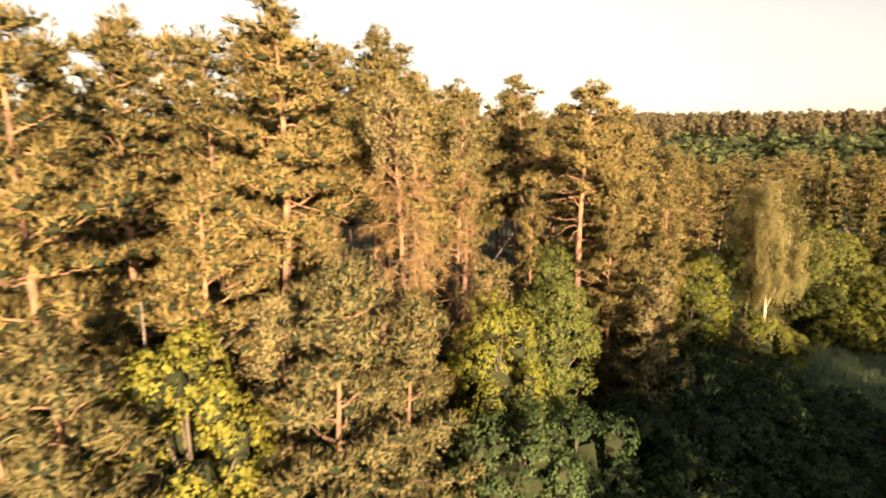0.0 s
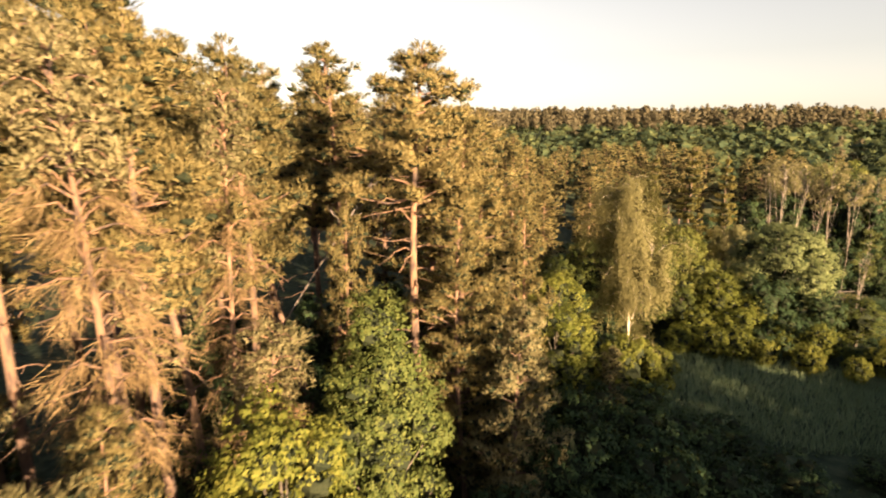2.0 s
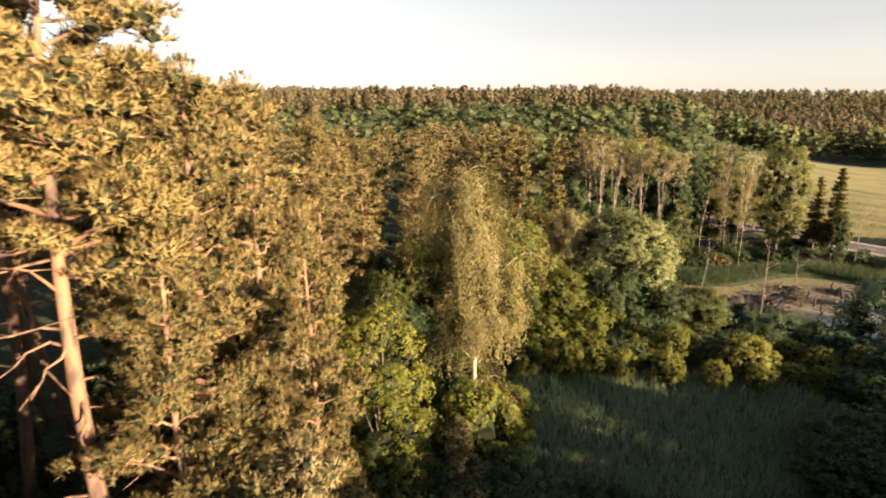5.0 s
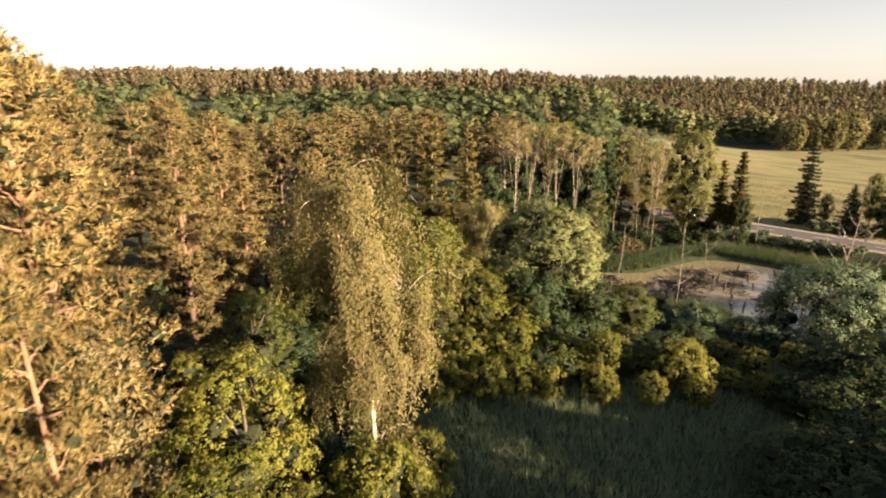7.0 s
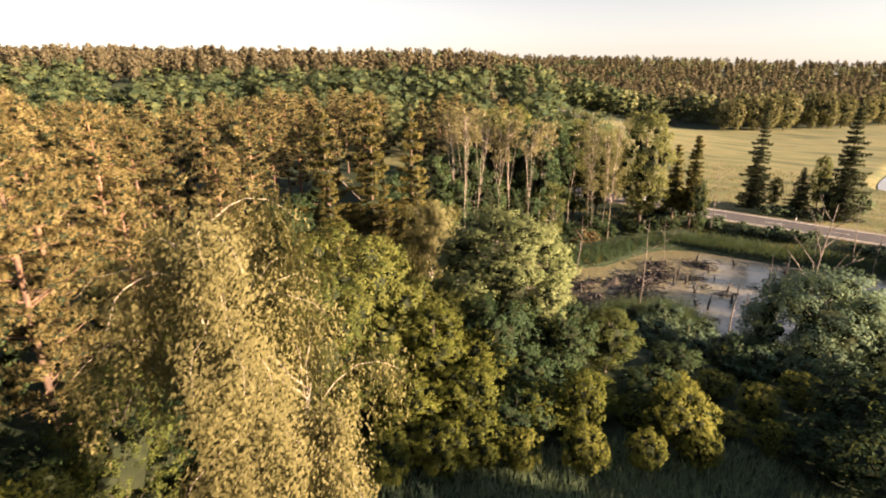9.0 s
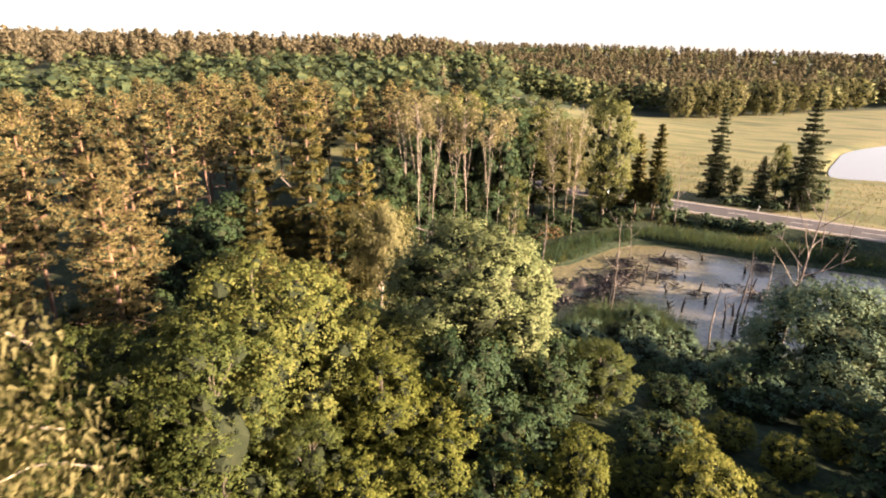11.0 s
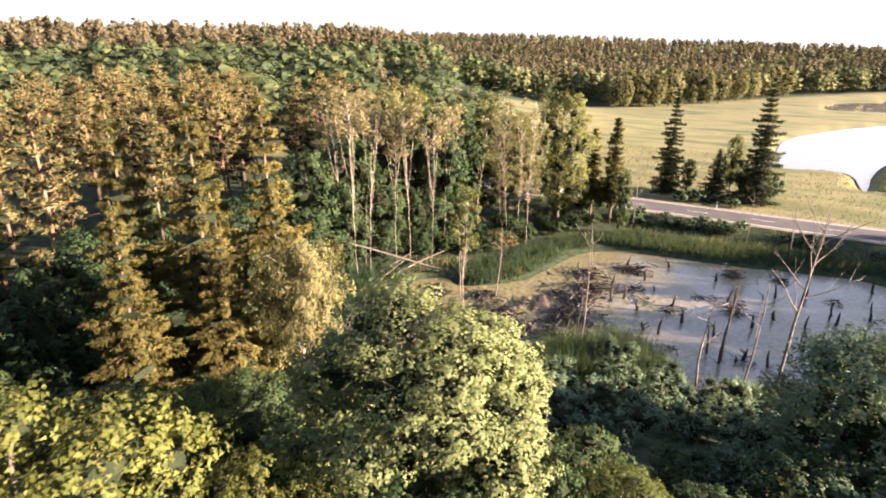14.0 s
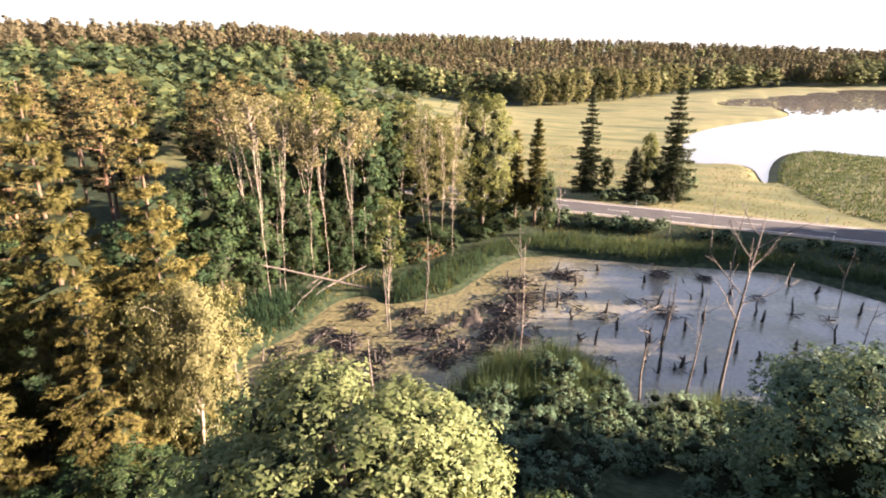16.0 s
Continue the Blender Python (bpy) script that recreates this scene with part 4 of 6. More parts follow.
# the tall pine that stands out before the wood, and its neighbours
for kind, x, y, top, reach in (
    ("close_tall", 8.6, 32.0, 28.7, 1.1), ("tall", 1.0, 35.0, 28.8, 1.0), ("tall", 2.4, 48.5, 29.5, 1.0),
    ("tall_b", 5.2, 43.0, 30.0, 1.1), ("tall", 7.2, 47.0, 28.5, 1.0), ("tall_b", -2.6, 44.0, 30.5, 1.1), ("tall", -5.0, 38.5, 31.0, 1.1),
    ("tall", -8.2, 24.2, 31.5, 1.15), ("full", -12.2, 17.2, 29.6, 1.0), ("tall_b", -3.4, 33.5, 31.6, 1.1), ("full_b", -11.5, 27.5, 30.5, 1.0),
    ("full", -17.5, 22.0, 29.5, 1.1), ("tall", -9.0, 35.0, 32.0, 1.1), ("full_b", -15.5, 33.0, 31.5, 1.1), ("full", -21.0, 31.0, 31.0, 1.1),
    ("dry", -1.6, 25.6, 27.4, 0.9), ("tall_b", -1.0, 28.5, 28.6, 1.0), ("dry", 0.6, 30.2, 26.5, 0.7), ("tall_b", -5.4, 29.0, 30.0, 1.0),
    ("full", -4.6, 21.8, 22.4, 0.85), ("full_b", -1.4, 22.4, 19.6, 0.8), ("full", -7.4, 18.2, 24.6, 0.95),
    ("close", 12.6, 32.2, 23.0, 0.62), ("close", 11.4, 34.2, 26.4, 0.95), ("close", 10.0, 31.2, 23.6, 0.75), ("full", 10.0, 37.6, 26.8, 0.9), ("full_b", 13.6, 40.5, 26.4, 0.95),
    ("full", 14.6, 47.5, 26.6, 1.0), ("full_b", 17.0, 54.5, 25.6, 1.0), ("full", 22.0, 54.6, 25.0, 0.95), ("full_b", 23.6, 60.5, 24.6, 1.0),
    ("full", 27.0, 58.5, 20.8, 0.9), ("full_b", 30.5, 66.0, 22.6, 1.0), ("full", 27.8, 65.5, 23.8, 1.0), ("full_b", 33.5, 61.0, 20.6, 0.9),
    ("full", 15.0, 56.0, 27.5, 1.0), ("full_b", 10.5, 52.5, 28.0, 1.0), ("full", 37.0, 66.5, 20.4, 0.9),
    ("grey", -2.6, 14.4, 22.6, 0.95), ("grey", -0.9, 17.6, 20.6, 0.9), ("grey", -8.0, 10.6, 21.8, 1.0), ("grey", -11.0, 12.6, 20.2, 1.0),
    ("grey", 11.2, 28.4, 19.0, 0.85), ("grey", 18.6, 33.4, 14.6, 0.7),
    ("grey", 14.6, 38.6, 19.0, 0.9), ("grey", -13.5, 9.0, 20.0, 0.9),
    ("grey", -5.4, 18.0, 20.4, 0.9), ("tall", 5.6, 32.2, 22.8, 0.5), ("full_b", -14.2, 24.4, 30.2, 1.1), ("full", -19.0, 36.0, 33.0, 1.1), ("full_b", -12.6, 38.5, 32.2, 1.1), ("tall", -7.4, 42.0, 31.6, 1.1), ("full", -13.8, 20.4, 27.0, 1.0), ("full_b", -9.4, 31.0, 31.2, 1.0),
):
    pine(kind, x, y, top, reach)
pine("tall_b", 4.2, 39.4, 28.8, 1.1, tip=(0, -9), turn=0)
pine("tall", -0.6, 31.8, 29.0, 0.9, tip=(0, -7), turn=0)
pine("dry", 0.9, 25.4, 19.8, 1.0, tip=(0, 8), turn=0)

# deeper rows of the wood
rows_rng = random.Random(7)
EDGE = [(-40, 24), (-16, 24), (-4, 40), (8, 48), (22, 60), (33, 68), (42, 74), (50, 78), (60, 86), (74, 88), (86, 88), (97, 84), (110, 92), (128, 118), (110, 190), (-40, 190)]
taken = [(o.location.x, o.location.y) for o in scene.objects if o.name.startswith("pine_tree")]
count = 0
while count < 150:
    x, y = rows_rng.uniform(-30, 126), rows_rng.uniform(26, 165)
    far = math.hypot(x, y)
    if float(inside(EDGE, x, y)) < 1.0 or min(math.hypot(x - a, y - b) for a, b in taken) < 3.3 + far * 0.011:
        count += 0.02
        continue
    taken.append((x, y))
    count += 1
    base = gz(x, y)
    most = 30.5 - 6.5 * float(smooth(2, 24, x)) - 3.0 * float(smooth(24, 70, x)) + 6 * float(smooth(110, 170, y))
    pine(rows_rng.choice(("mid", "mid_b", "mid_c")), x, y, min(base + 21, most) - rows_rng.uniform(0, 2.5), rows_rng.uniform(0.9, 1.2))


# ---- broad-leaved trees and bushes ----
def leafy(kind, x, y, top, reach=1.0, name="tree", label="", category="tree", group="", **more):
    base = gz(x, y)
    shapes = {
        "oak": (12.0, lambda: leafy_parts(61, 12.0, 2.9, 0.06, 34, 40, 22, 0.125, YOUNG_OAK, 1.9, 0.34)),
        "round": (12.5, lambda: leafy_parts(67, 12.5, 4.5, 0.04, 48, 52, 24, 0.14, LIME_LEAF, 1.1, 0.26, droop=0.5)),
        "olive": (11.0, lambda: leafy_parts(72, 11.0, 3.2, 0.06, 26, 34, 20, 0.125, OAK_LEAF, 1.3, 0.34, droop=0.3, heart=0.45)),
        "yellow": (11.0, lambda: leafy_parts(71, 11.0, 3.0, 0.06, 26, 34, 20, 0.13, YELLOW_LEAF, 1.4, 0.34)),
        "wide": (10.0, lambda: leafy_parts(73, 10.0, 4.2, 0.04, 36, 42, 22, 0.135, OAK_LEAF, 1.1, 0.29, droop=0.3, heart=0.45)),
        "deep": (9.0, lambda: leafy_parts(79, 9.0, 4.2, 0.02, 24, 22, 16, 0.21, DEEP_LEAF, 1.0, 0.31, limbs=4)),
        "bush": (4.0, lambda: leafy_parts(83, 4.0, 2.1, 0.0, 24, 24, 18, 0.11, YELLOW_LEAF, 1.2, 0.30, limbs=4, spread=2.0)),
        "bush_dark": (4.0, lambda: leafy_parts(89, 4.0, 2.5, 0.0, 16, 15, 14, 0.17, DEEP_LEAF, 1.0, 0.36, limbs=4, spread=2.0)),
        "shrub": (3.0, lambda: leafy_parts(97, 3.0, 2.0, 0.0, 12, 16, 14, 0.125, BANK_LEAF, 1.0, 0.36, limbs=5, spread=2.1, heart=0.6)),
        "gold": (15.0, lambda: leafy_parts(107, 15.0, 4.2, 0.12, 30, 32, 13, 0.25, GOLD_LEAF, 1.0, 0.33, limbs=2, spread=2.1, heart=0.4)),
        "bank": (9.0, lambda: leafy_parts(80, 9.0, 4.2, 0.02, 40, 56, 16, 0.14, BANK_LEAF, 1.0, 0.26, limbs=6, droop=0.6)),
        "rust": (3.0, lambda: leafy_parts(109, 3.0, 1.9, 0.0, 10, 11, 10, 0.18, RUST_LEAF, 1.0, 0.38, limbs=5, spread=1.8)),
        "far": (15.0, lambda: leafy_parts(101, 15.0, 4.6, 0.08, 26, 18, 12, 0.32, OAK_LEAF, 1.2, 0.31, limbs=4, spread=1.9)),
        "far_deep": (15.0, lambda: leafy_parts(103, 15.0, 4.6, 0.04, 24, 14, 11, 0.38, DEEP_LEAF, 1.1, 0.31, limbs=5, spread=1.9)),
    }
    height, make = shapes[kind]
    s = (top - base) / height
    return plant("leafy_" + kind, make, x, y, s, wide=reach / s ** 0.5, name=name, label=label, category=category, group=group, **more)


EDGE_TREES = "broad-leaved trees at the wood's edge"
leafy("oak", 5.4, 26.6, 20.3, 0.88, label="young oak with dense bright green leaves", group=EDGE_TREES)
leafy("round", 43.6, 46.8, 17.7, 1.14, label="large round-crowned tree with pale sunlit leaves", group=EDGE_TREES)
for x, y, top, reach in ((18.3, 38.8, 17.4, 0.85), (16.3, 35.2, 16.6, 0.8), (2.3, 22.2, 19.6, 0.8), (-6.7, 13.6, 21.0, 0.75), (22.2, 47.0, 16.4, 0.8), (18.8, 44.2, 15.6, 0.8), (30.6, 47.6, 17.2, 0.9), (36.4, 45.8, 14.4, 0.85), (16.4, 41.0, 15.6, 0.8), (19.6, 37.6, 12.8, 0.7), (41.5, 51.0, 12.4, 0.8), (37.4, 53.6, 13.4, 0.8), (44.0, 52.4, 10.5, 0.7), (33.0, 46.0, 13.4, 0.7), (45.2, 40.6, 13.0, 0.9)):
    if int(x * 10) % 5 < 3 or x > 45:
        leafy("olive", x, y, top, reach, label="slim tree with olive green leaves", group=EDGE_TREES)
    else:
        leafy("yellow", x, y, top, reach, label="slim tree with yellow-green leaves catching the sun", group=EDGE_TREES)
for x, y, top, reach in ((34.0, 50.0, 18.0, 1.0), (38.6, 48.4, 14.4, 0.85), (29.0, 52.6, 16.0, 0.9), (40.0, 53.6, 14.0, 0.9)):
    leafy("wide", x, y, top, reach, label="spreading broad-leaved tree with olive green crown", group=EDGE_TREES)
# The first two stand in sun; their dark leaves stand in for shade.
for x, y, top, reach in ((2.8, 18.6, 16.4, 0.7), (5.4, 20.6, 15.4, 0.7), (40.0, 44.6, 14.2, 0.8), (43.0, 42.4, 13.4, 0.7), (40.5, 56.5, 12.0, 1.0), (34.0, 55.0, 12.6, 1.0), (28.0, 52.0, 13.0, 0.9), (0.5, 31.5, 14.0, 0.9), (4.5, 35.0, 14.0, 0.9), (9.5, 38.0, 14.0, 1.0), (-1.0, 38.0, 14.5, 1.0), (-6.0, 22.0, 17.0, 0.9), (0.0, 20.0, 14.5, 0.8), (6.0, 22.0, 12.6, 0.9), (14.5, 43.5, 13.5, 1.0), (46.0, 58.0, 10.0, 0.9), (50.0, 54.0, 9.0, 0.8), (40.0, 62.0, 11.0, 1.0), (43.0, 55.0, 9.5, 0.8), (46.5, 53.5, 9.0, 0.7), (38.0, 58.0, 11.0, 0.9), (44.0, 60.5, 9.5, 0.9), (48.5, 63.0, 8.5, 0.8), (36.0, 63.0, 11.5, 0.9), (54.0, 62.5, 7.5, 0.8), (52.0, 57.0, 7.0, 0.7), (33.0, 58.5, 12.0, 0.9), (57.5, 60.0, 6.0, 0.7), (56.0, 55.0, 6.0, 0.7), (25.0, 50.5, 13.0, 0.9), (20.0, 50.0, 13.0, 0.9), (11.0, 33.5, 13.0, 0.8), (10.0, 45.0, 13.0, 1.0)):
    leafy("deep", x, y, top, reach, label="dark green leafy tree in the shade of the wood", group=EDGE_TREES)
for x, y, top, reach in ((58.6, 32.2, 13.7, 1.15), (63.0, 30.0, 11.4, 1.1), (53.5, 26.0, 12.0, 0.9)):
    leafy("bank", x, y, top, reach, label="dense dark green tree above the pond", group=EDGE_TREES)
HEDGE = "bushes along the clearing"
for x, y, top, reach in ((21.8, 36.5, 14.0, 0.75), (23.4, 36.6, 12.2, 0.6), (24.6, 37.8, 12.4, 0.7), (33.6, 44.6, 12.0, 1.0), (36.0, 43.0, 12.2, 1.1), (37.8, 40.6, 11.4, 1.0), (34.0, 41.0, 11.4, 0.9), (40.6, 39.4, 11.2, 1.0), (41.4, 37.0, 10.6, 0.9), (44.6, 36.6, 10.6, 1.0), (47.0, 35.2, 10.2, 0.9), (43.8, 33.6, 10.0, 0.9), (49.4, 31.6, 10.4, 0.9), (31.6, 43.4, 11.2, 0.9), (41.0, 35.0, 12.0, 0.9), (38.4, 44.6, 12.6, 1.0), (30.4, 43.0, 11.3, 0.7), (32.4, 41.6, 11.6, 0.7), (34.8, 39.2, 11.2, 0.6), (36.4, 37.2, 11.4, 0.65), (38.4, 35.4, 11.0, 0.6), (40.2, 33.6, 10.8, 0.6), (43.2, 31.6, 10.8, 0.6), (38.8, 38.6, 12.2, 0.6), (42.4, 35.4, 11.6, 0.6), (46.0, 33.0, 10.8, 0.7)):
    leafy("bush", x, y, top, reach, "bush", "rounded yellow-green bush with sunlit top", "bush", HEDGE)
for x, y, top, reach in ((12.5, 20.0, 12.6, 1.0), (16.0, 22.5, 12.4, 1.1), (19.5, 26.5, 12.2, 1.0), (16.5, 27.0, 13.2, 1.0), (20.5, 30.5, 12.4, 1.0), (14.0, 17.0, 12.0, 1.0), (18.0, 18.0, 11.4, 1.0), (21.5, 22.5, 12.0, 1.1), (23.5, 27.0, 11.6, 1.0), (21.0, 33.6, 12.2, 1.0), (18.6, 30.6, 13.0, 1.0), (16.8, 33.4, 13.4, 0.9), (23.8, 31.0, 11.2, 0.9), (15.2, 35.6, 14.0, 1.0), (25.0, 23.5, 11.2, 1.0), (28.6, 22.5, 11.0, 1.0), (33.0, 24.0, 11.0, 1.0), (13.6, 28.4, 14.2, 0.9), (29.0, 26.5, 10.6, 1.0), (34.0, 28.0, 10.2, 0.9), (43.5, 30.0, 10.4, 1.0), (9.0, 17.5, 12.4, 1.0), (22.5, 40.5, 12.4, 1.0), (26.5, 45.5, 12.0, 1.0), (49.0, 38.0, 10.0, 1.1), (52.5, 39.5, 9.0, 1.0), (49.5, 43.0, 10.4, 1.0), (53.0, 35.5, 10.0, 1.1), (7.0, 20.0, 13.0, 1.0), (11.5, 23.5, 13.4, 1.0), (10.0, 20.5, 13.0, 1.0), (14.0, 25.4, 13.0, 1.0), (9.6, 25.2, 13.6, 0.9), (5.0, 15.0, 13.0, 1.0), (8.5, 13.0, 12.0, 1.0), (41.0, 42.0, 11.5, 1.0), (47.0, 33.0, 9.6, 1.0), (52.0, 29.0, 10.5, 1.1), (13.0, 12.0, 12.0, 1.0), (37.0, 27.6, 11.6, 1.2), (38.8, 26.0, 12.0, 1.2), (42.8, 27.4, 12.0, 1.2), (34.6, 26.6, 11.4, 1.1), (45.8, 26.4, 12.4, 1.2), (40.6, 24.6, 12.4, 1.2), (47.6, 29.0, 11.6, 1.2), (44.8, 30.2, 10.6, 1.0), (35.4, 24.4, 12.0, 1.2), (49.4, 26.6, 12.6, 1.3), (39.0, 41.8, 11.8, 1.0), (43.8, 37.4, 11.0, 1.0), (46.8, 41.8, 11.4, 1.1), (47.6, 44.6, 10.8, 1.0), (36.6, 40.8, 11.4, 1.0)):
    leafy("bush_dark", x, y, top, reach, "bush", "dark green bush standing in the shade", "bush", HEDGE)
SLOPE = "shrubs on the slope to the pond"
shrub_rng = random.Random(23)
spots = []
while len(spots) < 60:
    x, y = shrub_rng.uniform(52, 73), shrub_rng.uniform(22, 56)
    if float(inside(POND, x, y)) > -1.8 or (spots and min(math.hypot(x - a, y - b) for a, b in spots) < 1.7):
        continue
    spots.append((x, y))
    leafy("shrub", x, y, gz(x, y) + shrub_rng.uniform(1.6, 3.0), shrub_rng.uniform(0.9, 1.2), "shrub", "low dark green shrub on the bank", "shrub", SLOPE)


# ---- birches and spruces ----
plant("birch", lambda: birch_parts(131, 15.0, 2.95, 52, 28, 40, 0.095, bushy=0.2), 22.6, 37.6, (22.9 - gz(22.3, 37.6)) / 15, name="birch_tree", label="weeping birch with long hanging yellow-green strands", category="birch tree", group="birches")
plant("birch_small", lambda: birch_parts(137, 13.0, 2.3, 44, 18, 26, 0.14, 0.03, 0.9, PALE_BIRCH, 4, 0.35), 50.6, 60.2, (16.4 - gz(50.6, 60.2)) / 13, name="birch_tree", label="small pale birch with dense sunlit foliage", category="birch tree", group="birches")


def spruce(kind, x, y, top, wide=1.0):
    shapes = {
        "near": (18.0, lambda: spruce_parts(151, 18.0, 3.9, 21, SPRUCE_NEEDLE, 10, 5, 6, 0.04, 0.32, 0.065, 0.3, 0.25)),
        "lone": (20.0, lambda: spruce_parts(157, 20.0, 4.3, 26, DARK_SPRUCE, 7, 3, 4, 0.05, 0.48, 0.13, 0.15, 0.35)),
        "thin": (16.0, lambda: spruce_parts(163, 16.0, 2.2, 18, SPRUCE_NEEDLE, 4, 3, 4, 0.25, 0.5, 0.15, 0.3, 0.4)),
        "small": (6.0, lambda: spruce_parts(167, 6.0, 1.7, 16, DARK_SPRUCE, 6, 3, 5, 0.03, 0.25, 0.06)),
    }
    label = {"near": "dense spruce with drooping sunlit boughs", "lone": "lone dark spruce beside the road", "thin": "thin open spruce with short boughs", "small": "small dark young spruce on the slope"}[kind]
    height, make = shapes[kind]
    s = (top - gz(x, y)) / height
    return plant("spruce_" + kind, make, x, y, s, wide=wide / s, name="spruce_tree", label=label, category="spruce tree", group="spruces")


for row in (("near", 50.2, 66.0, 23.6, 1.12), ("near", 56.0, 66.8, 22.6, 1.0), ("near", 47.6, 69.6, 22.6, 1.05), ("near", 52.6, 63.2, 17.6, 0.74), ("near", 48.6, 62.6, 16.4, 0.78), ("near", 44.6, 65.4, 18.0, 0.8), ("near", 53.6, 70.5, 20.4, 0.8),
            ("lone", 138.2, 56.0, 19.2, 0.75), ("lone", 138.3, 41.6, 21.2, 0.95), ("lone", 135.8, 47.8, 9.6, 0.7), ("thin", 114.3, 62.6, 14.4, 0.9), ("thin", 113.6, 59.4, 16.2, 1.0),
            ("thin", 120.0, 76.0, 15.0, 1.0), ("small", 57.2, 44.4, 8.2, 1.0)):
    spruce(*row)


# ---- the far bank of the pond ----
BANK = "slender trees on the far bank"
for x, y, top, lean, kind in ((76.4, 77.5, 20.8, (0, 3), "bare"), (78.0, 76.9, 20.4, (2, -3), "bare"), (85.8, 82.1, 19.8, (1, 2), "bare"), (82.1, 76.1, 18.4, (-2, 3), "bare"), (85.0, 75.9, 20.6, (2, 0), "bare"),
                              (84.4, 72.4, 19.0, (0, 2), "bare"), (90.4, 74.5, 18.4, (1, 2), "bare"), (80.0, 82.0, 20.5, (0, -2), "bare"), (88.0, 79.0, 19.5, (2, 2), "bare"),
                              (95.5, 65.0, 19.2, (0, 0), "airy"), (101.6, 71.8, 19.6, (0, 1), "airy"), (98.0, 69.0, 18.4, (1, -1), "airy"), (101.0, 69.0, 17.0, (0, 1), "airy"), (76.0, 63.5, 12.8, (1, 0), "tufted"), (98.5, 74.0, 18.5, (0, 2), "tufted")):
    height = 19.0
    if kind == "bare":
        kind = ("bare", "bare_b", "bare_c")[int(x * 10 + y) % 3]
    make = {"bare": lambda: slender_parts(171, 19.0, 1.2, 26, 60, 0.72, 1.9, GREY_NEEDLE), "bare_b": lambda: slender_parts(172, 19.0, 1.8, 22, 60, 0.76, 1.7, GREY_NEEDLE), "bare_c": lambda: slender_parts(174, 19.0, 0.8, 18, 60, 0.78, 1.5, OAK_LEAF), "tufted": lambda: slender_parts(178, 19.0, 0.5, 30, 60, 0.5, 1.9, GOLD_LEAF, thick=0.06, size=0.3), "airy": lambda: slender_parts(177, 19.0, 0.4, 34, 50, 0.38, 1.6, PALE_BIRCH)}[kind]
    label = "slim airy tree with thin pale foliage" if kind in ("airy", "tufted") else "tall pale forked stem, bare below a small brownish top"
    plant("slender_" + kind, make, x, y, (top - gz(x, y)) / height, tip=lean, name="slender_tree", label=label, category="tree", group=BANK)
for x, y, top, reach, kind in ((107.3, 65.3, 20.2, 0.95, "gold"), (90.5, 77.0, 19.4, 0.9, "far_deep"), (95.0, 76.5, 18.6, 1.0, "far_deep"), (83.0, 84.0, 15.5, 1.0, "far_deep"), (76.5, 84.5, 14.5, 1.0, "far_deep"), (89.0, 83.5, 17.5, 1.0, "far_deep"),
                               (99.5, 79.0, 18.5, 1.0, "far_deep"), (104.0, 76.0, 17.0, 0.9, "far"), (70.0, 84.0, 13.0, 0.9, "far_deep"), (64.0, 80.0, 12.0, 0.9, "far_deep"), (109.5, 74.5, 16.5, 0.8, "gold"), (93.0, 86.0, 20.5, 1.1, "gold"), (73.5, 81.0, 9.0, 0.8, "far_deep"), (79.0, 80.5, 11.0, 0.8, "far_deep"), (84.0, 79.5, 12.0, 0.8, "far_deep"), (88.0, 76.5, 9.0, 0.7, "far_deep"), (68.5, 80.0, 8.0, 0.7, "far_deep"), (82.0, 77.5, 6.0, 0.5, "far_deep"), (76.0, 79.0, 5.5, 0.5, "far_deep"), (92.5, 72.8, 6.0, 0.5, "far_deep"), (53.0, 88.0, 10.5, 0.9, "far_deep"), (49.5, 84.0, 10.5, 0.9, "far_deep"), (57.5, 90.0, 10.5, 0.9, "far_deep"), (45.5, 80.0, 10.5, 0.9, "far_deep"), (61.5, 92.0, 10.5, 0.9, "far_deep"), (41.0, 78.0, 10.5, 0.9, "far_deep"), (101.0, 88.0, 20.0, 1.1, "far"), (110.0, 84.0, 18.0, 1.0, "far_deep"),
                               (142.2, 46.0, 11.4, 0.5, "gold"), (140.1, 52.8, 6.8, 0.5, "gold"), (108.8, 56.6, 9.6, 0.42, "far_deep"), (148.0, 90.0, 12.0, 0.8, "far")):
    label = "broad-leaved tree with golden sunlit crown" if kind == "gold" else "broad-leaved tree with sunlit green crown" if kind == "far" else "dark broad-leaved tree of the far bank"
    leafy(kind, x, y, top, reach, "tree", label, "tree", "trees round the pond and road")

# undergrowth along the wood's edge
under_rng = random.Random(19)
for i in range(34):
    k = i / 33 * 7.999
    (ax, ay), (bx, by) = EDGE[1 + int(k)], EDGE[2 + int(k)]
    f = k - int(k)
    x, y = ax + (bx - ax) * f + under_rng.uniform(-2.5, 1.5), ay + (by - ay) * f + under_rng.uniform(-2, 3)
    leafy("far_deep", x, y, gz(x, y) + under_rng.uniform(3.5, 7.0), under_rng.uniform(0.45, 0.6), "tree", "dark leafy undergrowth tree among pine trunks", "tree", "undergrowth of the wood")
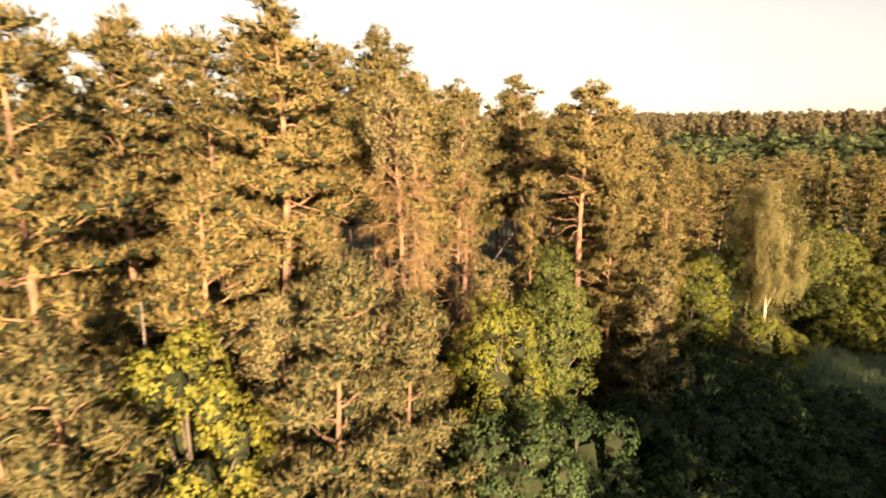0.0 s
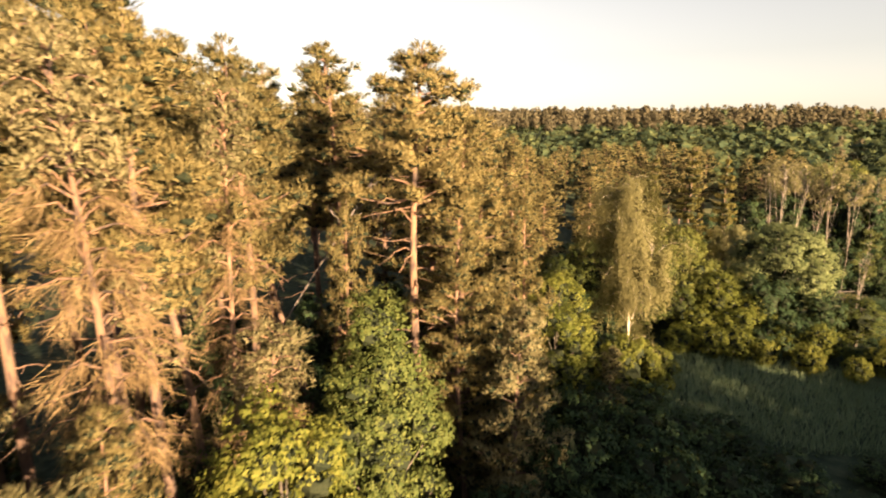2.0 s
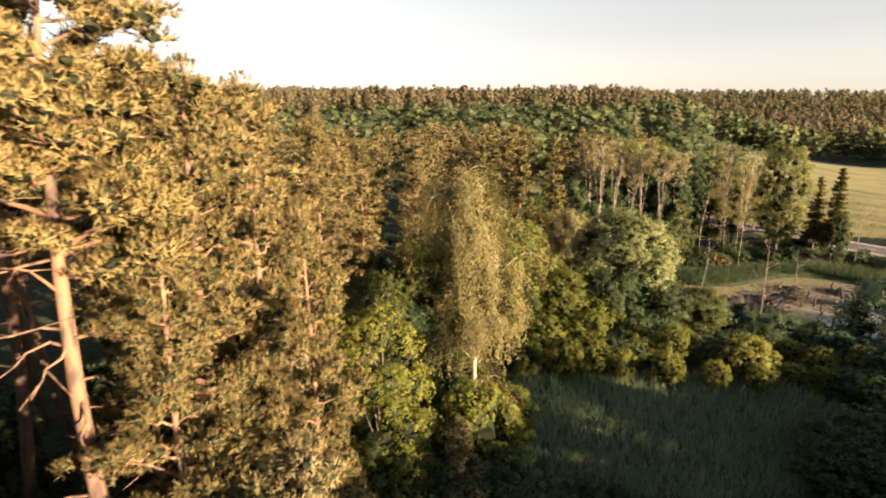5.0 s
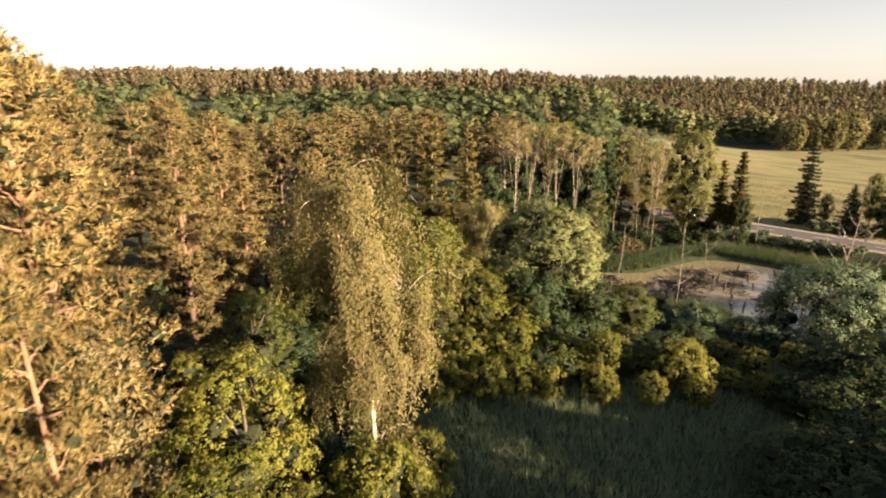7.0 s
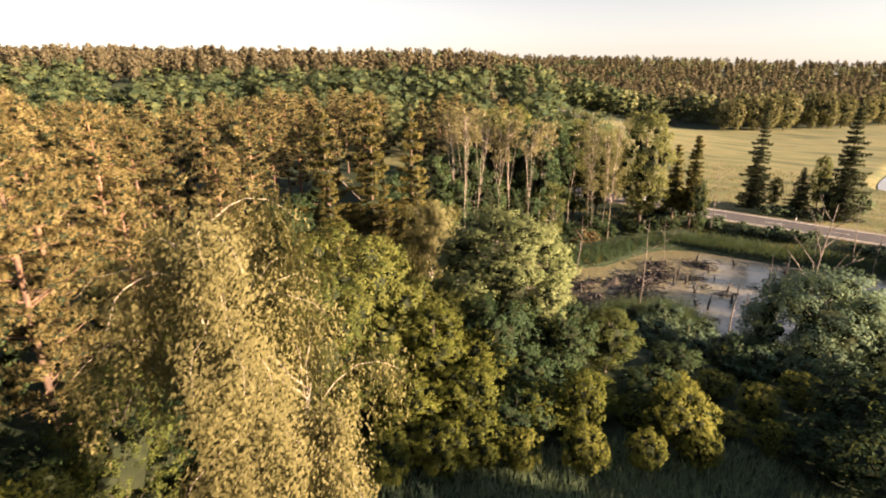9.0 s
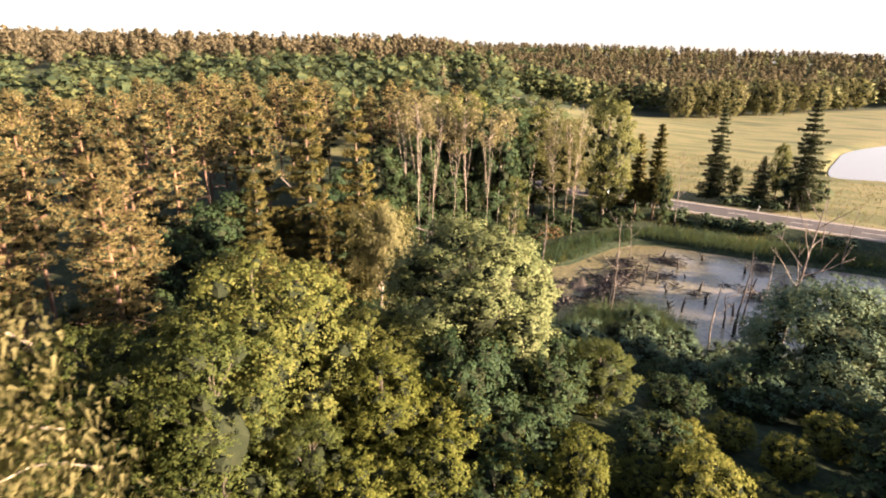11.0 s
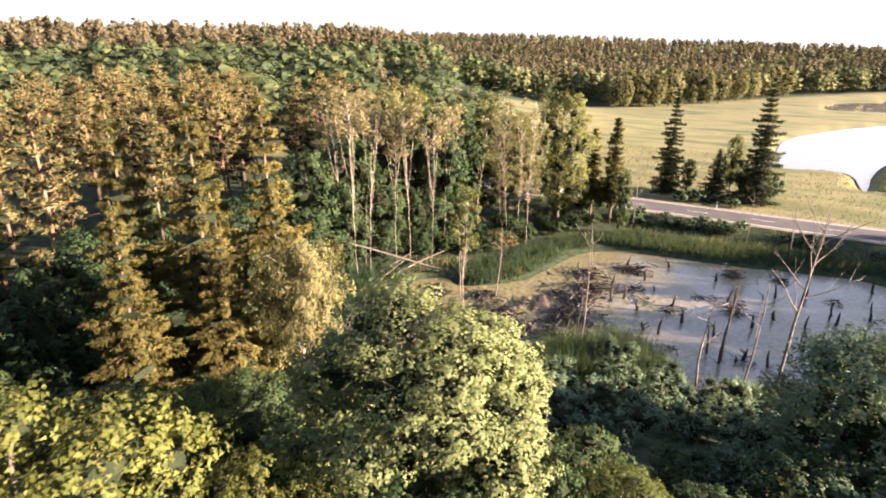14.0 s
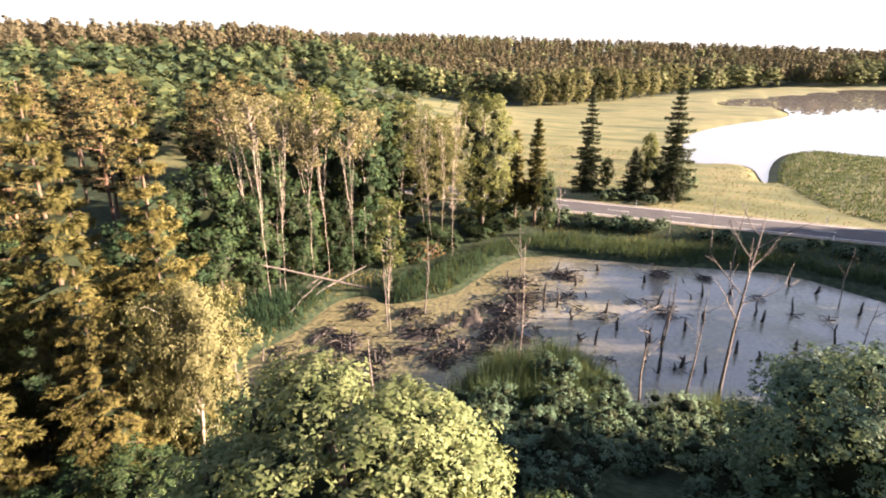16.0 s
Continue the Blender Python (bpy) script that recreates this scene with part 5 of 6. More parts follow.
# an unseen row of trees on the sun's side, added to shade the clearing
for i in range(18):
    k = i * 3.3
    x, y = 20 + 0.87 * k + under_rng.uniform(-1.5, 1.5), -13 + 0.5 * k + under_rng.uniform(-3, 3)
    # Heights along the row set where its cast shadow ends.
    leafy("far_deep", x, y, 22.5 + 3.0 * float(smooth(1, 4, k) * (1 - smooth(11, 15, k))) - 8.8 * float(smooth(25, 40, k)) - 2.0 * float(smooth(42, 50, k)) + under_rng.uniform(-0.6, 0.6), under_rng.uniform(0.9, 1.1), "tree", "tall dark leafy tree added out of view to shade the clearing", "tree", "tree row beside the clearing")
# unseen trees south of the pond, added so that their long shadow lies on the water
for i in range(15):
    x, y = 91 + 2.9 * i + under_rng.uniform(-1, 1), -6 + under_rng.uniform(-3, 3) - 0.25 * i
    leafy("far_deep", x, y, 14.2 + under_rng.uniform(-1.5, 1.0), under_rng.uniform(0.8, 1.0), "tree", "dark leafy tree added out of view to shade the pond", "tree", "trees south of the pond")
for dx, dy, top in ((0, 0, 3.0), (1.4, -0.9, 2.4), (-1.2, 1.0, 2.2)):
    leafy("rust", 93.4 + dx, 68.4 + dy, top, 0.9, "shrub", "rusty brown shrub on the pond bank", "shrub", "shrubs on the pond bank")
# bushes between the far bank's trees
for i in range(30):
    x, y = 84 + i * 0.95 + under_rng.uniform(-1, 1), 76 - 0.42 * i + under_rng.uniform(-3.5, 3.5)
    if float(inside(POND, x, y)) > -5 or road_x(y) - x < 8:
        continue
    leafy("bush_dark", x, y, gz(x, y) + under_rng.uniform(1.2, 2.8), under_rng.uniform(0.8, 1.1), "bush", "dark green bush on the far bank", "bush", "bushes on the far bank")
# low bushes on the floor of the wood
for i in range(44):
    x, y = under_rng.uniform(42, 80), under_rng.uniform(72, 100)
    if float(inside(EDGE, x, y)) < -3:
        continue
    leafy("bush_dark", x, y, gz(x, y) + under_rng.uniform(1.6, 3.4), under_rng.uniform(0.9, 1.2), "bush", "dark bush on the floor of the wood", "bush", "bushes on the floor of the wood")
for i in range(26):
    x, y = under_rng.uniform(-8, 12), under_rng.uniform(34, 56)
    leafy("bush_dark", x, y, gz(x, y) + under_rng.uniform(1.6, 3.8), under_rng.uniform(0.9, 1.3), "bush", "dark bush on the floor of the wood", "bush", "bushes on the floor of the wood")

# ---- in and round the pond ----


def part(name, me, parent, label=""):
    ob = new(name, me)
    ob.parent = parent
    return tagged(ob, label)


def dead_tree(x, y, height, thick, boughs, seed, lean=(0.0, 0.0), label="", name="dead_tree", group="dead trees in the pond", first=0.35, z=None, spread=0.42, wood=None):
    """A leafless grey stem; its boughs are parts of their own."""
    rng = np.random.default_rng(seed)
    root = new(name)
    root.empty_display_size = 0.3
    n = 8
    k = np.linspace(0, 1, n)
    line = np.stack([lean[0] * k + 0.12 * np.sin(k * 5 + seed), lean[1] * k + 0.12 * np.sin(k * 4 + 2 * seed), height * k], -1)
    line[0, 2] -= 0.9
    line += rng.normal(0, 0.03, line.shape)
    part("trunk", Wood().stem(line, thick * np.array([1.25, 1, 0.9, 0.8, 0.68, 0.55, 0.4, 0.2]), 8).mesh("dead_trunk", wood or DEAD_WOOD), root)
    for i in range(boughs):
        z0 = height * (first + (0.93 - first) * (i + rng.uniform(0, 0.7)) / boughs)
        turn = i * 2.4 + rng.normal(0, 0.4)
        ln = height * spread * rng.uniform(0.45, 1.0) * (1.1 - 0.6 * z0 / height)
        a = on_line(line, z0)
        b = a + np.array([math.cos(turn) * ln * 0.75, math.sin(turn) * ln * 0.75, ln * rng.uniform(0.35, 0.95)])
        path = arc(a, b, rng.uniform(-0.12, 0.05) * ln, 6) + rng.normal(0, 0.03, (6, 3))
        path[0] = a
        bough = Wood().stem(path, np.linspace(thick * 0.42, 0.012, 6), 6)
        for j in range(3):
            s = path[rng.integers(2, 5)]
            t2, l2 = turn + rng.normal(0, 0.9), ln * rng.uniform(0.2, 0.5)
            bough.stem(arc(s, s + np.array([math.cos(t2) * l2 * 0.6, math.sin(t2) * l2 * 0.6, l2 * rng.uniform(0.2, 0.9)]), 0, 4), np.linspace(thick * 0.16, 0.008, 4), 4)
        part("branch", bough.mesh("dead_branch", wood or DEAD_WOOD), root)
    root.matrix_basis = pose(x, y, max(gz(x, y), 0.0) if z is None else z)
    return tagged(root, label or "leafless grey dead tree standing in the pond", "dead tree", group)


dead_tree(75.2, 35.9, 14.6, 0.12, 9, 3, (0.4, -1.0), "large leafless grey tree with forked rising branches", first=0.42, spread=0.5)
for x, y, h, th, b, lean in ((73.5, 41.2, 7.0, 0.14, 2, (0.1, -0.5)), (79.7, 41.2, 3.6, 0.17, 0, (0.0, 0.3)), (74.9, 38.0, 9.4, 0.12, 3, (0.3, -0.9)), (78.9, 39.9, 8.4, 0.16, 2, (0.2, -0.3)), (83.4, 40.1, 6.0, 0.14, 2, (0.0, -0.4)),
                             (113.6, 41.0, 6.6, 0.09, 2, (0.2, -0.5)), (95.4, 56.4, 6.0, 0.10, 3, (0.0, 0.2)), (77.4, 52.0, 6.2, 0.11, 2, (0.2, -0.3)), (108.0, 35.8, 9.0, 0.11, 4, (0.0, 0.5)), (106.5, 33.2, 8.5, 0.10, 4, (0.1, -0.8)),
                             (61.8, 68.3, 5.0, 0.20, 0, (0.0, 0.1)), (65.5, 59.4, 5.4, 0.16, 0, (0.1, 0.0)), (76.8, 64.3, 7.4, 0.11, 2, (0.1, 0.1)), (74.3, 50.7, 11.0, 0.10, 4, (0.2, -0.4)), (80.9, 62.2, 8.2, 0.13, 3, (0.3, -1.0)),
                             (67.3, 71.0, 1.8, 0.13, 0, (0.2, -0.3)), (73.5, 78.6, 3.4, 0.16, 0, (0.0, 0.1)), (81.4, 26.3, 7.5, 0.12, 3, (0.1, -0.6)), (113.8, 55.8, 11.8, 0.10, 5, (0.1, 0.3)), (98.0, 24.0, 6.5, 0.10, 3, (0.2, -0.4)), (79.8, 79.0, 9.0, 0.08, 2, (0.4, -0.9)), (-8.5, 14.9, 12.4, 0.15, 1, (0.3, -0.2))):
    dead_tree(x, y, h, th * 0.6, b, int(abs(x) * 10), (lean[0], lean[1] * 0.5), wood=WET_WOOD if 77 < x < 90 and 30 < y < 60 else None, label="slim bare dead stem standing beside the water" if h > 4.5 else "broken dead stub in the shallows")

dead_tree(-2.5, 34.3, 16.1, 0.06, 5, 9, (10.0, -0.2), "pale forked dead tree leaning beside the tall pine", group="dead trees in the wood", first=0.74, spread=0.15)


def stump(x, y, height, thick, seed):
    """A wet black stump with a splintered head, standing in the water."""
    rng = np.random.default_rng(seed)
    pts = np.stack([rng.normal(0, 0.05, 5) + np.linspace(0, rng.normal(0, 0.25), 5), rng.normal(0, 0.05, 5) + np.linspace(0, rng.normal(0, 0.25), 5), np.linspace(-0.8, height, 5)], -1)
    w = Wood().stem(pts, thick * np.array([1.3, 1.1, 0.95, 0.8, 0.35]), 7)
    for i in range(rng.integers(1, 4)):
        t = rng.uniform(0, 6.28)
        a = pts[rng.integers(1, 4)]
        w.stem(arc(a, a + np.array([math.cos(t) * 0.5, math.sin(t) * 0.5, rng.uniform(-0.1, 0.5)]) * rng.uniform(0.6, 1.6), 0, 4), np.linspace(thick * 0.4, 0.02, 4), 5)
    ob = new("stump", w.mesh("stump", WET_WOOD))
    ob.location = (x, y, 0)
    return tagged(ob, "black wet tree stump standing in the pond", "tree stump", "stumps in the pond")


for i, (x, y) in enumerate(((93.7, 57.3), (87.4, 50.3), (85.4, 48.5), (81.2, 46.7), (81.1, 45.6), (88.0, 45.6), (98.0, 42.6), (78.3, 40.0), (83.4, 40.9), (80.0, 38.4), (79.3, 38.9), (79.8, 36.5), (84.2, 34.1), (83.4, 32.5), (93.0, 31.9), (91.8, 31.5), (86.9, 29.1), (89.4, 25.7), (84.3, 25.7),
                            (89.5, 22.8), (95.0, 37.6), (96.3, 36.5), (98.1, 33.9), (100.4, 41.2), (88.3, 33.9), (103.0, 27.6), (101.6, 25.5), (86.5, 51.5), (90.5, 52.4), (84.5, 44.0), (91.2, 47.8), (94.0, 49.6), (97.5, 52.5), (99.5, 48.0), (92.0, 41.0), (87.0, 38.2), (90.0, 36.4), (94.5, 28.4), (97.0, 22.4), (92.0, 19.4), (84.0, 21.5), (80.0, 31.0), (70.5, 62.0), (73.8, 66.2), (68.5, 66.5), (76.0, 58.6))):
    stump(x, y, 0.7 + 1.3 * ((i * 37) % 10) / 10, 0.10 + 0.10 * ((i * 53) % 10) / 10, i + 1)


MUD = mottled("wet_mud", [(0.3, (0.025, 0.02, 0.017)), (0.5, (0.055, 0.043, 0.036)), (0.7, (0.13, 0.10, 0.07))], 0.8, 0.55, bump_height=0.12, spec=0.5)


def mudbank(x, y, a, b, turn, seed):
    """A low flat hummock of black mud."""
    rng = np.random.default_rng(seed)
    v, f = [(0, 0, 0.14)], []
    n = 26
    for r, h in ((0.4, 0.16), (0.75, 0.10), (1.0, -0.12)):
        for i in range(n):
            t = i * 2 * math.pi / n
            k = r * (1 + 0.22 * math.sin(3 * t + seed) + 0.14 * math.sin(7 * t + 2 * seed) + rng.normal(0, 0.06))
            v.append((math.cos(t) * a * k, math.sin(t) * b * k, h + rng.normal(0, 0.03)))
    for i in range(0, n, 2):
        f.append((0, 1 + i, 1 + (i + 1) % n, 1 + (i + 2) % n))
    for ring in range(2):
        for i in range(n):
            p, q = 1 + ring * n + i, 1 + ring * n + (i + 1) % n
            f.append((p, p + n, q + n, q))
    ob = new("mudbank", mesh_of("mudbank", v, f, MUD))
    ob.matrix_basis = pose(x, y, 0.0, 0, 0, turn)
    return tagged(ob, "low bank of wet black mud in the pond", "mud bank", "mud banks")


for i, (x, y, a, b, t) in enumerate(((72.6, 65.8, 1.9, 0.8, 40), (77.4, 60.4, 3.4, 1.1, -30), (81.5, 57.2, 2.6, 1.2, 20), (79.8, 53.6, 3.2, 1.9, 60), (87.6, 54.4, 2.6, 1.5, 10), (96.0, 51.6, 2.6, 1.0, 70), (67.2, 61.2, 1.5, 0.9, 20), (68.6, 58.2, 1.7, 0.9, 80), (91.8, 56.0, 2.2, 0.9, 15), (72.5, 69.2, 1.6, 0.5, 0), (84.5, 54.8, 2.4, 1.2, 120), (76.2, 56.6, 1.8, 0.8, 45))):
    mudbank(x, y, a, b, t, i)


def brush_pile(x, y, number, reach, height, seed, label="tangle of grey dead branches on the mud", bright=False):
    rng = np.random.default_rng(seed)
    w = Wood()
    for i in range(number):
        c = rng.normal(0, reach * 0.45, 2)
        t, ln = rng.uniform(0, 3.14), rng.uniform(0.5, 1.9)
        h = abs(rng.normal(0, height * 0.5)) + 0.06
        d = np.array([math.cos(t), math.sin(t), rng.normal(0, 0.2)]) * ln * 0.5
        p = np.array([c[0], c[1], h])
        w.stem(arc(p - d, p + d, rng.normal(0, 0.12), 4), np.linspace(rng.uniform(0.03, 0.08), 0.015, 4), 4)
    ob = new("brush_pile", w.mesh("brush_pile", DEAD_WOOD if bright else WET_WOOD))
    ob.location = (x, y, 0.02)
    return tagged(ob, label, "dead branches", "branch tangles in the pond", "stuff")


for i, (x, y, number, reach, height) in enumerate(((79.5, 53.5, 150, 3.2, 0.5), (84.5, 54.5, 120, 2.8, 0.5), (87.8, 54.2, 110, 2.4, 0.9), (96.2, 51.4, 80, 2.0, 0.5), (100.3, 41.4, 70, 1.6, 0.9), (92.0, 55.8, 80, 2.2, 0.4), (77.2, 60.2, 90, 2.8, 0.4), (72.4, 66.0, 60, 2.0, 0.4), (70.5, 64.0, 90, 4.5, 0.12), (67.5, 60.0, 60, 2.6, 0.25), (75.5, 57.0, 70, 3.0, 0.15), (101.5, 36.5, 30, 1.0, 0.3), (89.5, 40.3, 40, 1.5, 0.5), (65.5, 66.5, 50, 3.0, 0.1), (90.0, 50.5, 40, 2.2, 0.3))):
    brush_pile(x, y, number, reach, height, i + 60, bright=i % 3 == 1)


debris = random.Random(77)
for i in range(48):
    x, y = debris.uniform(61, 86), debris.uniform(53, 72)
    if float(inside(POND, x, y)) < 1.0:
        continue
    brush_pile(x, y, 26, 1.3, 0.08, 120 + i, "scatter of black twigs on the scum")
    if i % 2:
        mudbank(x + 0.6, y, debris.uniform(0.6, 1.4), debris.uniform(0.3, 0.6), debris.uniform(0, 180), 30 + i)
for i in range(14):
    x, y = debris.uniform(78, 102), debris.uniform(24, 52)
    brush_pile(x, y, 7, 0.9, 0.25, 160 + i, "few black sticks poking out of the water")


def fallen_log(a, b, thick, seed):
    rng = np.random.default_rng(seed)
    a, b = np.array(a, float), np.array(b, float)
    line = arc(a, b, 0.15, 8) + rng.normal(0, 0.04, (8, 3))
    w = Wood().stem(line, np.linspace(thick, thick * 0.35, 8), 8)
    for i in range(6):
        s, t = line[rng.integers(3, 8)], rng.uniform(0, 6.28)
        w.stem(arc(s, s + np.array([math.cos(t), math.sin(t), rng.uniform(0, 0.8)]) * rng.uniform(0.4, 1.2), 0, 4), np.linspace(thick * 0.3, 0.012, 4), 4)
    return tagged(new("fallen_log", w.mesh("fallen_log", DEAD_WOOD)), "pale fallen birch stem leaning from the bank", "fallen log", "fallen stems")


fallen_log((83.3, 69.6, 0.5), (70.5, 86.0, 7.6), 0.13, 1)
fallen_log((79.0, 74.0, 0.7), (88.0, 73.0, 1.0), 0.12, 2)
fallen_log((77.5, 75.5, 0.8), (86.0, 76.0, 1.1), 0.10, 3)
fallen_log((74.0, 73.6, 0.7), (82.0, 75.0, 1.2), 0.09, 4)
fallen_log((92.0, 40.5, 0.1), (86.5, 42.5, 0.5), 0.08, 5)
fallen_log((70.0, 83.5, 3.0), (62.0, 92.0, 15.0), 0.14, 6)

# ---- things by the road ----
WHITE_PLASTIC = mottled("white_plastic", [(0.3, (0.62, 0.61, 0.58)), (0.6, (0.8, 0.79, 0.76))], 3.0, 0.5)
BLACK_RUBBER = mottled("black_rubber", [(0.3, (0.02, 0.02, 0.02)), (0.6, (0.04, 0.04, 0.04))], 4.0, 0.8)
CAR_PAINT = mottled("white_car_paint", [(0.3, (0.66, 0.67, 0.69)), (0.6, (0.76, 0.77, 0.79))], 0.7, 0.3, spec=0.5)
DARK_GLASS, *_rest = material("dark_window_glass", 0.05)
DARK_GLASS.node_tree.nodes["Principled BSDF"].inputs["Base Color"].default_value = (0.02, 0.025, 0.03, 1)
STONE = mottled("weathered_concrete", [(0.3, (0.10, 0.075, 0.065)), (0.6, (0.22, 0.17, 0.15))], 1.4, 0.9)


def box(bm, size, at, bevel=0.0, taper=None):
    """A bevelled block; taper draws its top in by that much in x and y."""
    made = bmesh.ops.create_cube(bm, size=1.0)["verts"]
    for v in made:
        v.co = Vector((v.co.x * size[0], v.co.y * size[1], v.co.z * size[2]))
        if taper and v.co.z > 0:
            v.co.x *= taper[0]
            v.co.y *= taper[1]
        v.co += Vector(at)
    if bevel:
        edges = {e for v in made for e in v.link_edges}
        bmesh.ops.bevel(bm, geom=list(edges), offset=bevel, segments=2, affect="EDGES", profile=0.6)


def mesh_from(bm, name, mat):
    me = bpy.data.meshes.new(name)
    bm.to_mesh(me)
    bm.free()
    me.materials.append(mat)
    return me


def road_post(x, y):
    root = new("road_post")
    bm = bmesh.new()
    box(bm, (0.13, 0.13, 1.1), (0, 0, 0.5), 0.02, (0.8, 0.8))
    part("post", mesh_from(bm, "post", WHITE_PLASTIC), root)
    bm = bmesh.new()
    box(bm, (0.135, 0.135, 0.22), (0, 0, 0.84), 0.01)
    part("band", mesh_from(bm, "band", BLACK_RUBBER), root, "black reflector band")
    root.location = (x, y, gz(x, y))
    return tagged(root, "white plastic roadside marker post with dark band", "road post", "road marker posts")


for i, y in enumerate((46.2, 20.5, -6.0, 72.0)):
    road_post(road_x(y) + 3.9, y)
    road_post(road_x(y) - 3.9, y + 0.6)


def car(x, y, turn):
    """A white estate car that stands at the roadside."""
    root = new("car")
    bm = bmesh.new()
    box(bm, (1.78, 4.4, 0.62), (0, 0, 0.62), 0.14, (0.96, 0.97))
    part("body", mesh_from(bm, "car_body", CAR_PAINT), root)
    bm = bmesh.new()
    box(bm, (1.62, 2.9, 0.58), (0, -0.45, 1.18), 0.12, (0.82, 0.78))
    part("roof", mesh_from(bm, "car_roof", CAR_PAINT), root)
    for side in (-1, 1):
        for yy, ln in ((0.3, 0.95), (-0.85, 0.95)):
            bm = bmesh.new()
            box(bm, (0.05, ln, 0.34), (side * 0.77, yy - 0.15, 1.15), 0.015)
            part("side_window", mesh_from(bm, "side_window", DARK_GLASS), root)
        for yy in (1.35, -1.35):
            bm = bmesh.new()
            bmesh.ops.create_cone(bm, cap_ends=True, segments=20, radius1=0.33, radius2=0.33, depth=0.22, matrix=pose(side * 0.82, yy, 0.33, 0, 90, 0))
            w = part("wheel", mesh_from(bm, "tyre", BLACK_RUBBER), root, "black rubber tyre")
            bm = bmesh.new()
            bmesh.ops.create_cone(bm, cap_ends=True, segments=16, radius1=0.2, radius2=0.18, depth=0.24, matrix=pose(side * 0.825, yy, 0.33, 0, 90, 0))
            part("rim", mesh_from(bm, "rim", WHITE_PLASTIC), w, "pale wheel rim")
    for yy, tip in ((1.0, 30), (-1.95, -24)):
        bm = bmesh.new()
        box(bm, (1.3, 0.05, 0.5), (0, 0, 0), 0.015)
        bmesh.ops.transform(bm, matrix=pose(0, yy, 1.14, tip, 0, 0), verts=bm.verts)
        part("windscreen", mesh_from(bm, "windscreen", DARK_GLASS), root)
    root.matrix_basis = pose(x, y, 1.6, 0, 0, turn)
    return tagged(root, "white car standing on the road behind trees", "car")


car(road_x(72.3) - 1.4, 72.3, 4)


def culvert(x, y):
    """A black block for the shaded opening under the road, with a concrete lintel and cheeks."""
    root = new("culvert")
    for name, size, at in (("lintel", (0.5, 5.6, 0.35), (0, 0, 1.25)), ("cheek", (0.5, 0.5, 1.5), (0, -2.55, 0.45)), ("cheek", (0.5, 0.5, 1.5), (0, 2.55, 0.45))):
        bm = bmesh.new()
        box(bm, size, at, 0.04)
        part(name, mesh_from(bm, name, STONE), root)
    # No hollow here: a solid dark box gives the shade of the opening.
    bm = bmesh.new()
    box(bm, (0.3, 4.6, 1.1), (0.25, 0, 0.5), 0.02)
    part("opening", mesh_from(bm, "opening", WET_WOOD), root, "solid black block standing in for the shaded opening")
    root.location = (x, y, gz(x, y) - 0.2)
    return tagged(root, "low dark culvert with concrete lintel under the road", "culvert")


culvert(road_x(66.0) - 5.6, 66.0)

# low bushes on the road bank
bank_rng = random.Random(41)
for i in range(46):
    y = bank_rng.uniform(8, 74)
    x = road_x(y) - bank_rng.uniform(5.2, 8.5)
    leafy("shrub", x, y, gz(x, y) + bank_rng.uniform(0.9, 2.0), bank_rng.uniform(0.7, 1.0), "shrub", "low green shrub on the road bank", "shrub", "shrubs on the road bank")
for x, y, top, reach in ((133.5, 50.5, 2.9, 1.0), (134.8, 48.4, 2.6, 1.0), (131.8, 52.5, 2.4, 0.9), (132.5, 44.5, 2.2, 0.8), (142.0, 39.5, 5.5, 0.9), (141.0, 43.2, 6.5, 0.9)):
    leafy("shrub", x, y, top, reach, "shrub", "dark shrub at the meadow's edge", "shrub", "shrubs on the road bank")

# ---- far woods ----


def woodland(name, spots, conifer, mat, label):
    """Many far trees in one mesh, each a turned and sized copy of a small crown."""
    rng = np.random.default_rng(5)
    crowns = {fine: [far_crown(seed + (0 if conifer else 10), conifer, fine) for seed in (1, 2, 3, 4, 5, 6)] for fine in (True, False)}
    out, leans = [], []
    for x, y, h, w in spots:
        v, n = crowns[math.hypot(x - 30, y - 35) < 300][rng.integers(6)]
        a = rng.uniform(0, 6.28)
        c, d = math.cos(a), math.sin(a)
        out.append(np.stack([(v[:, 0] * c - v[:, 1] * d) * w + x, (v[:, 0] * d + v[:, 1] * c) * w + y, v[:, 2] * h + gz(x, y)], -1))
        leans.append(np.stack([n[:, 0] * c - n[:, 1] * d, n[:, 0] * d + n[:, 1] * c, n[:, 2]], -1))
    ob = new(name, tri_mesh(name, np.concatenate(out), mat, None, np.concatenate(leans)))
    return tagged(ob, label, "woods", kind="stuff")


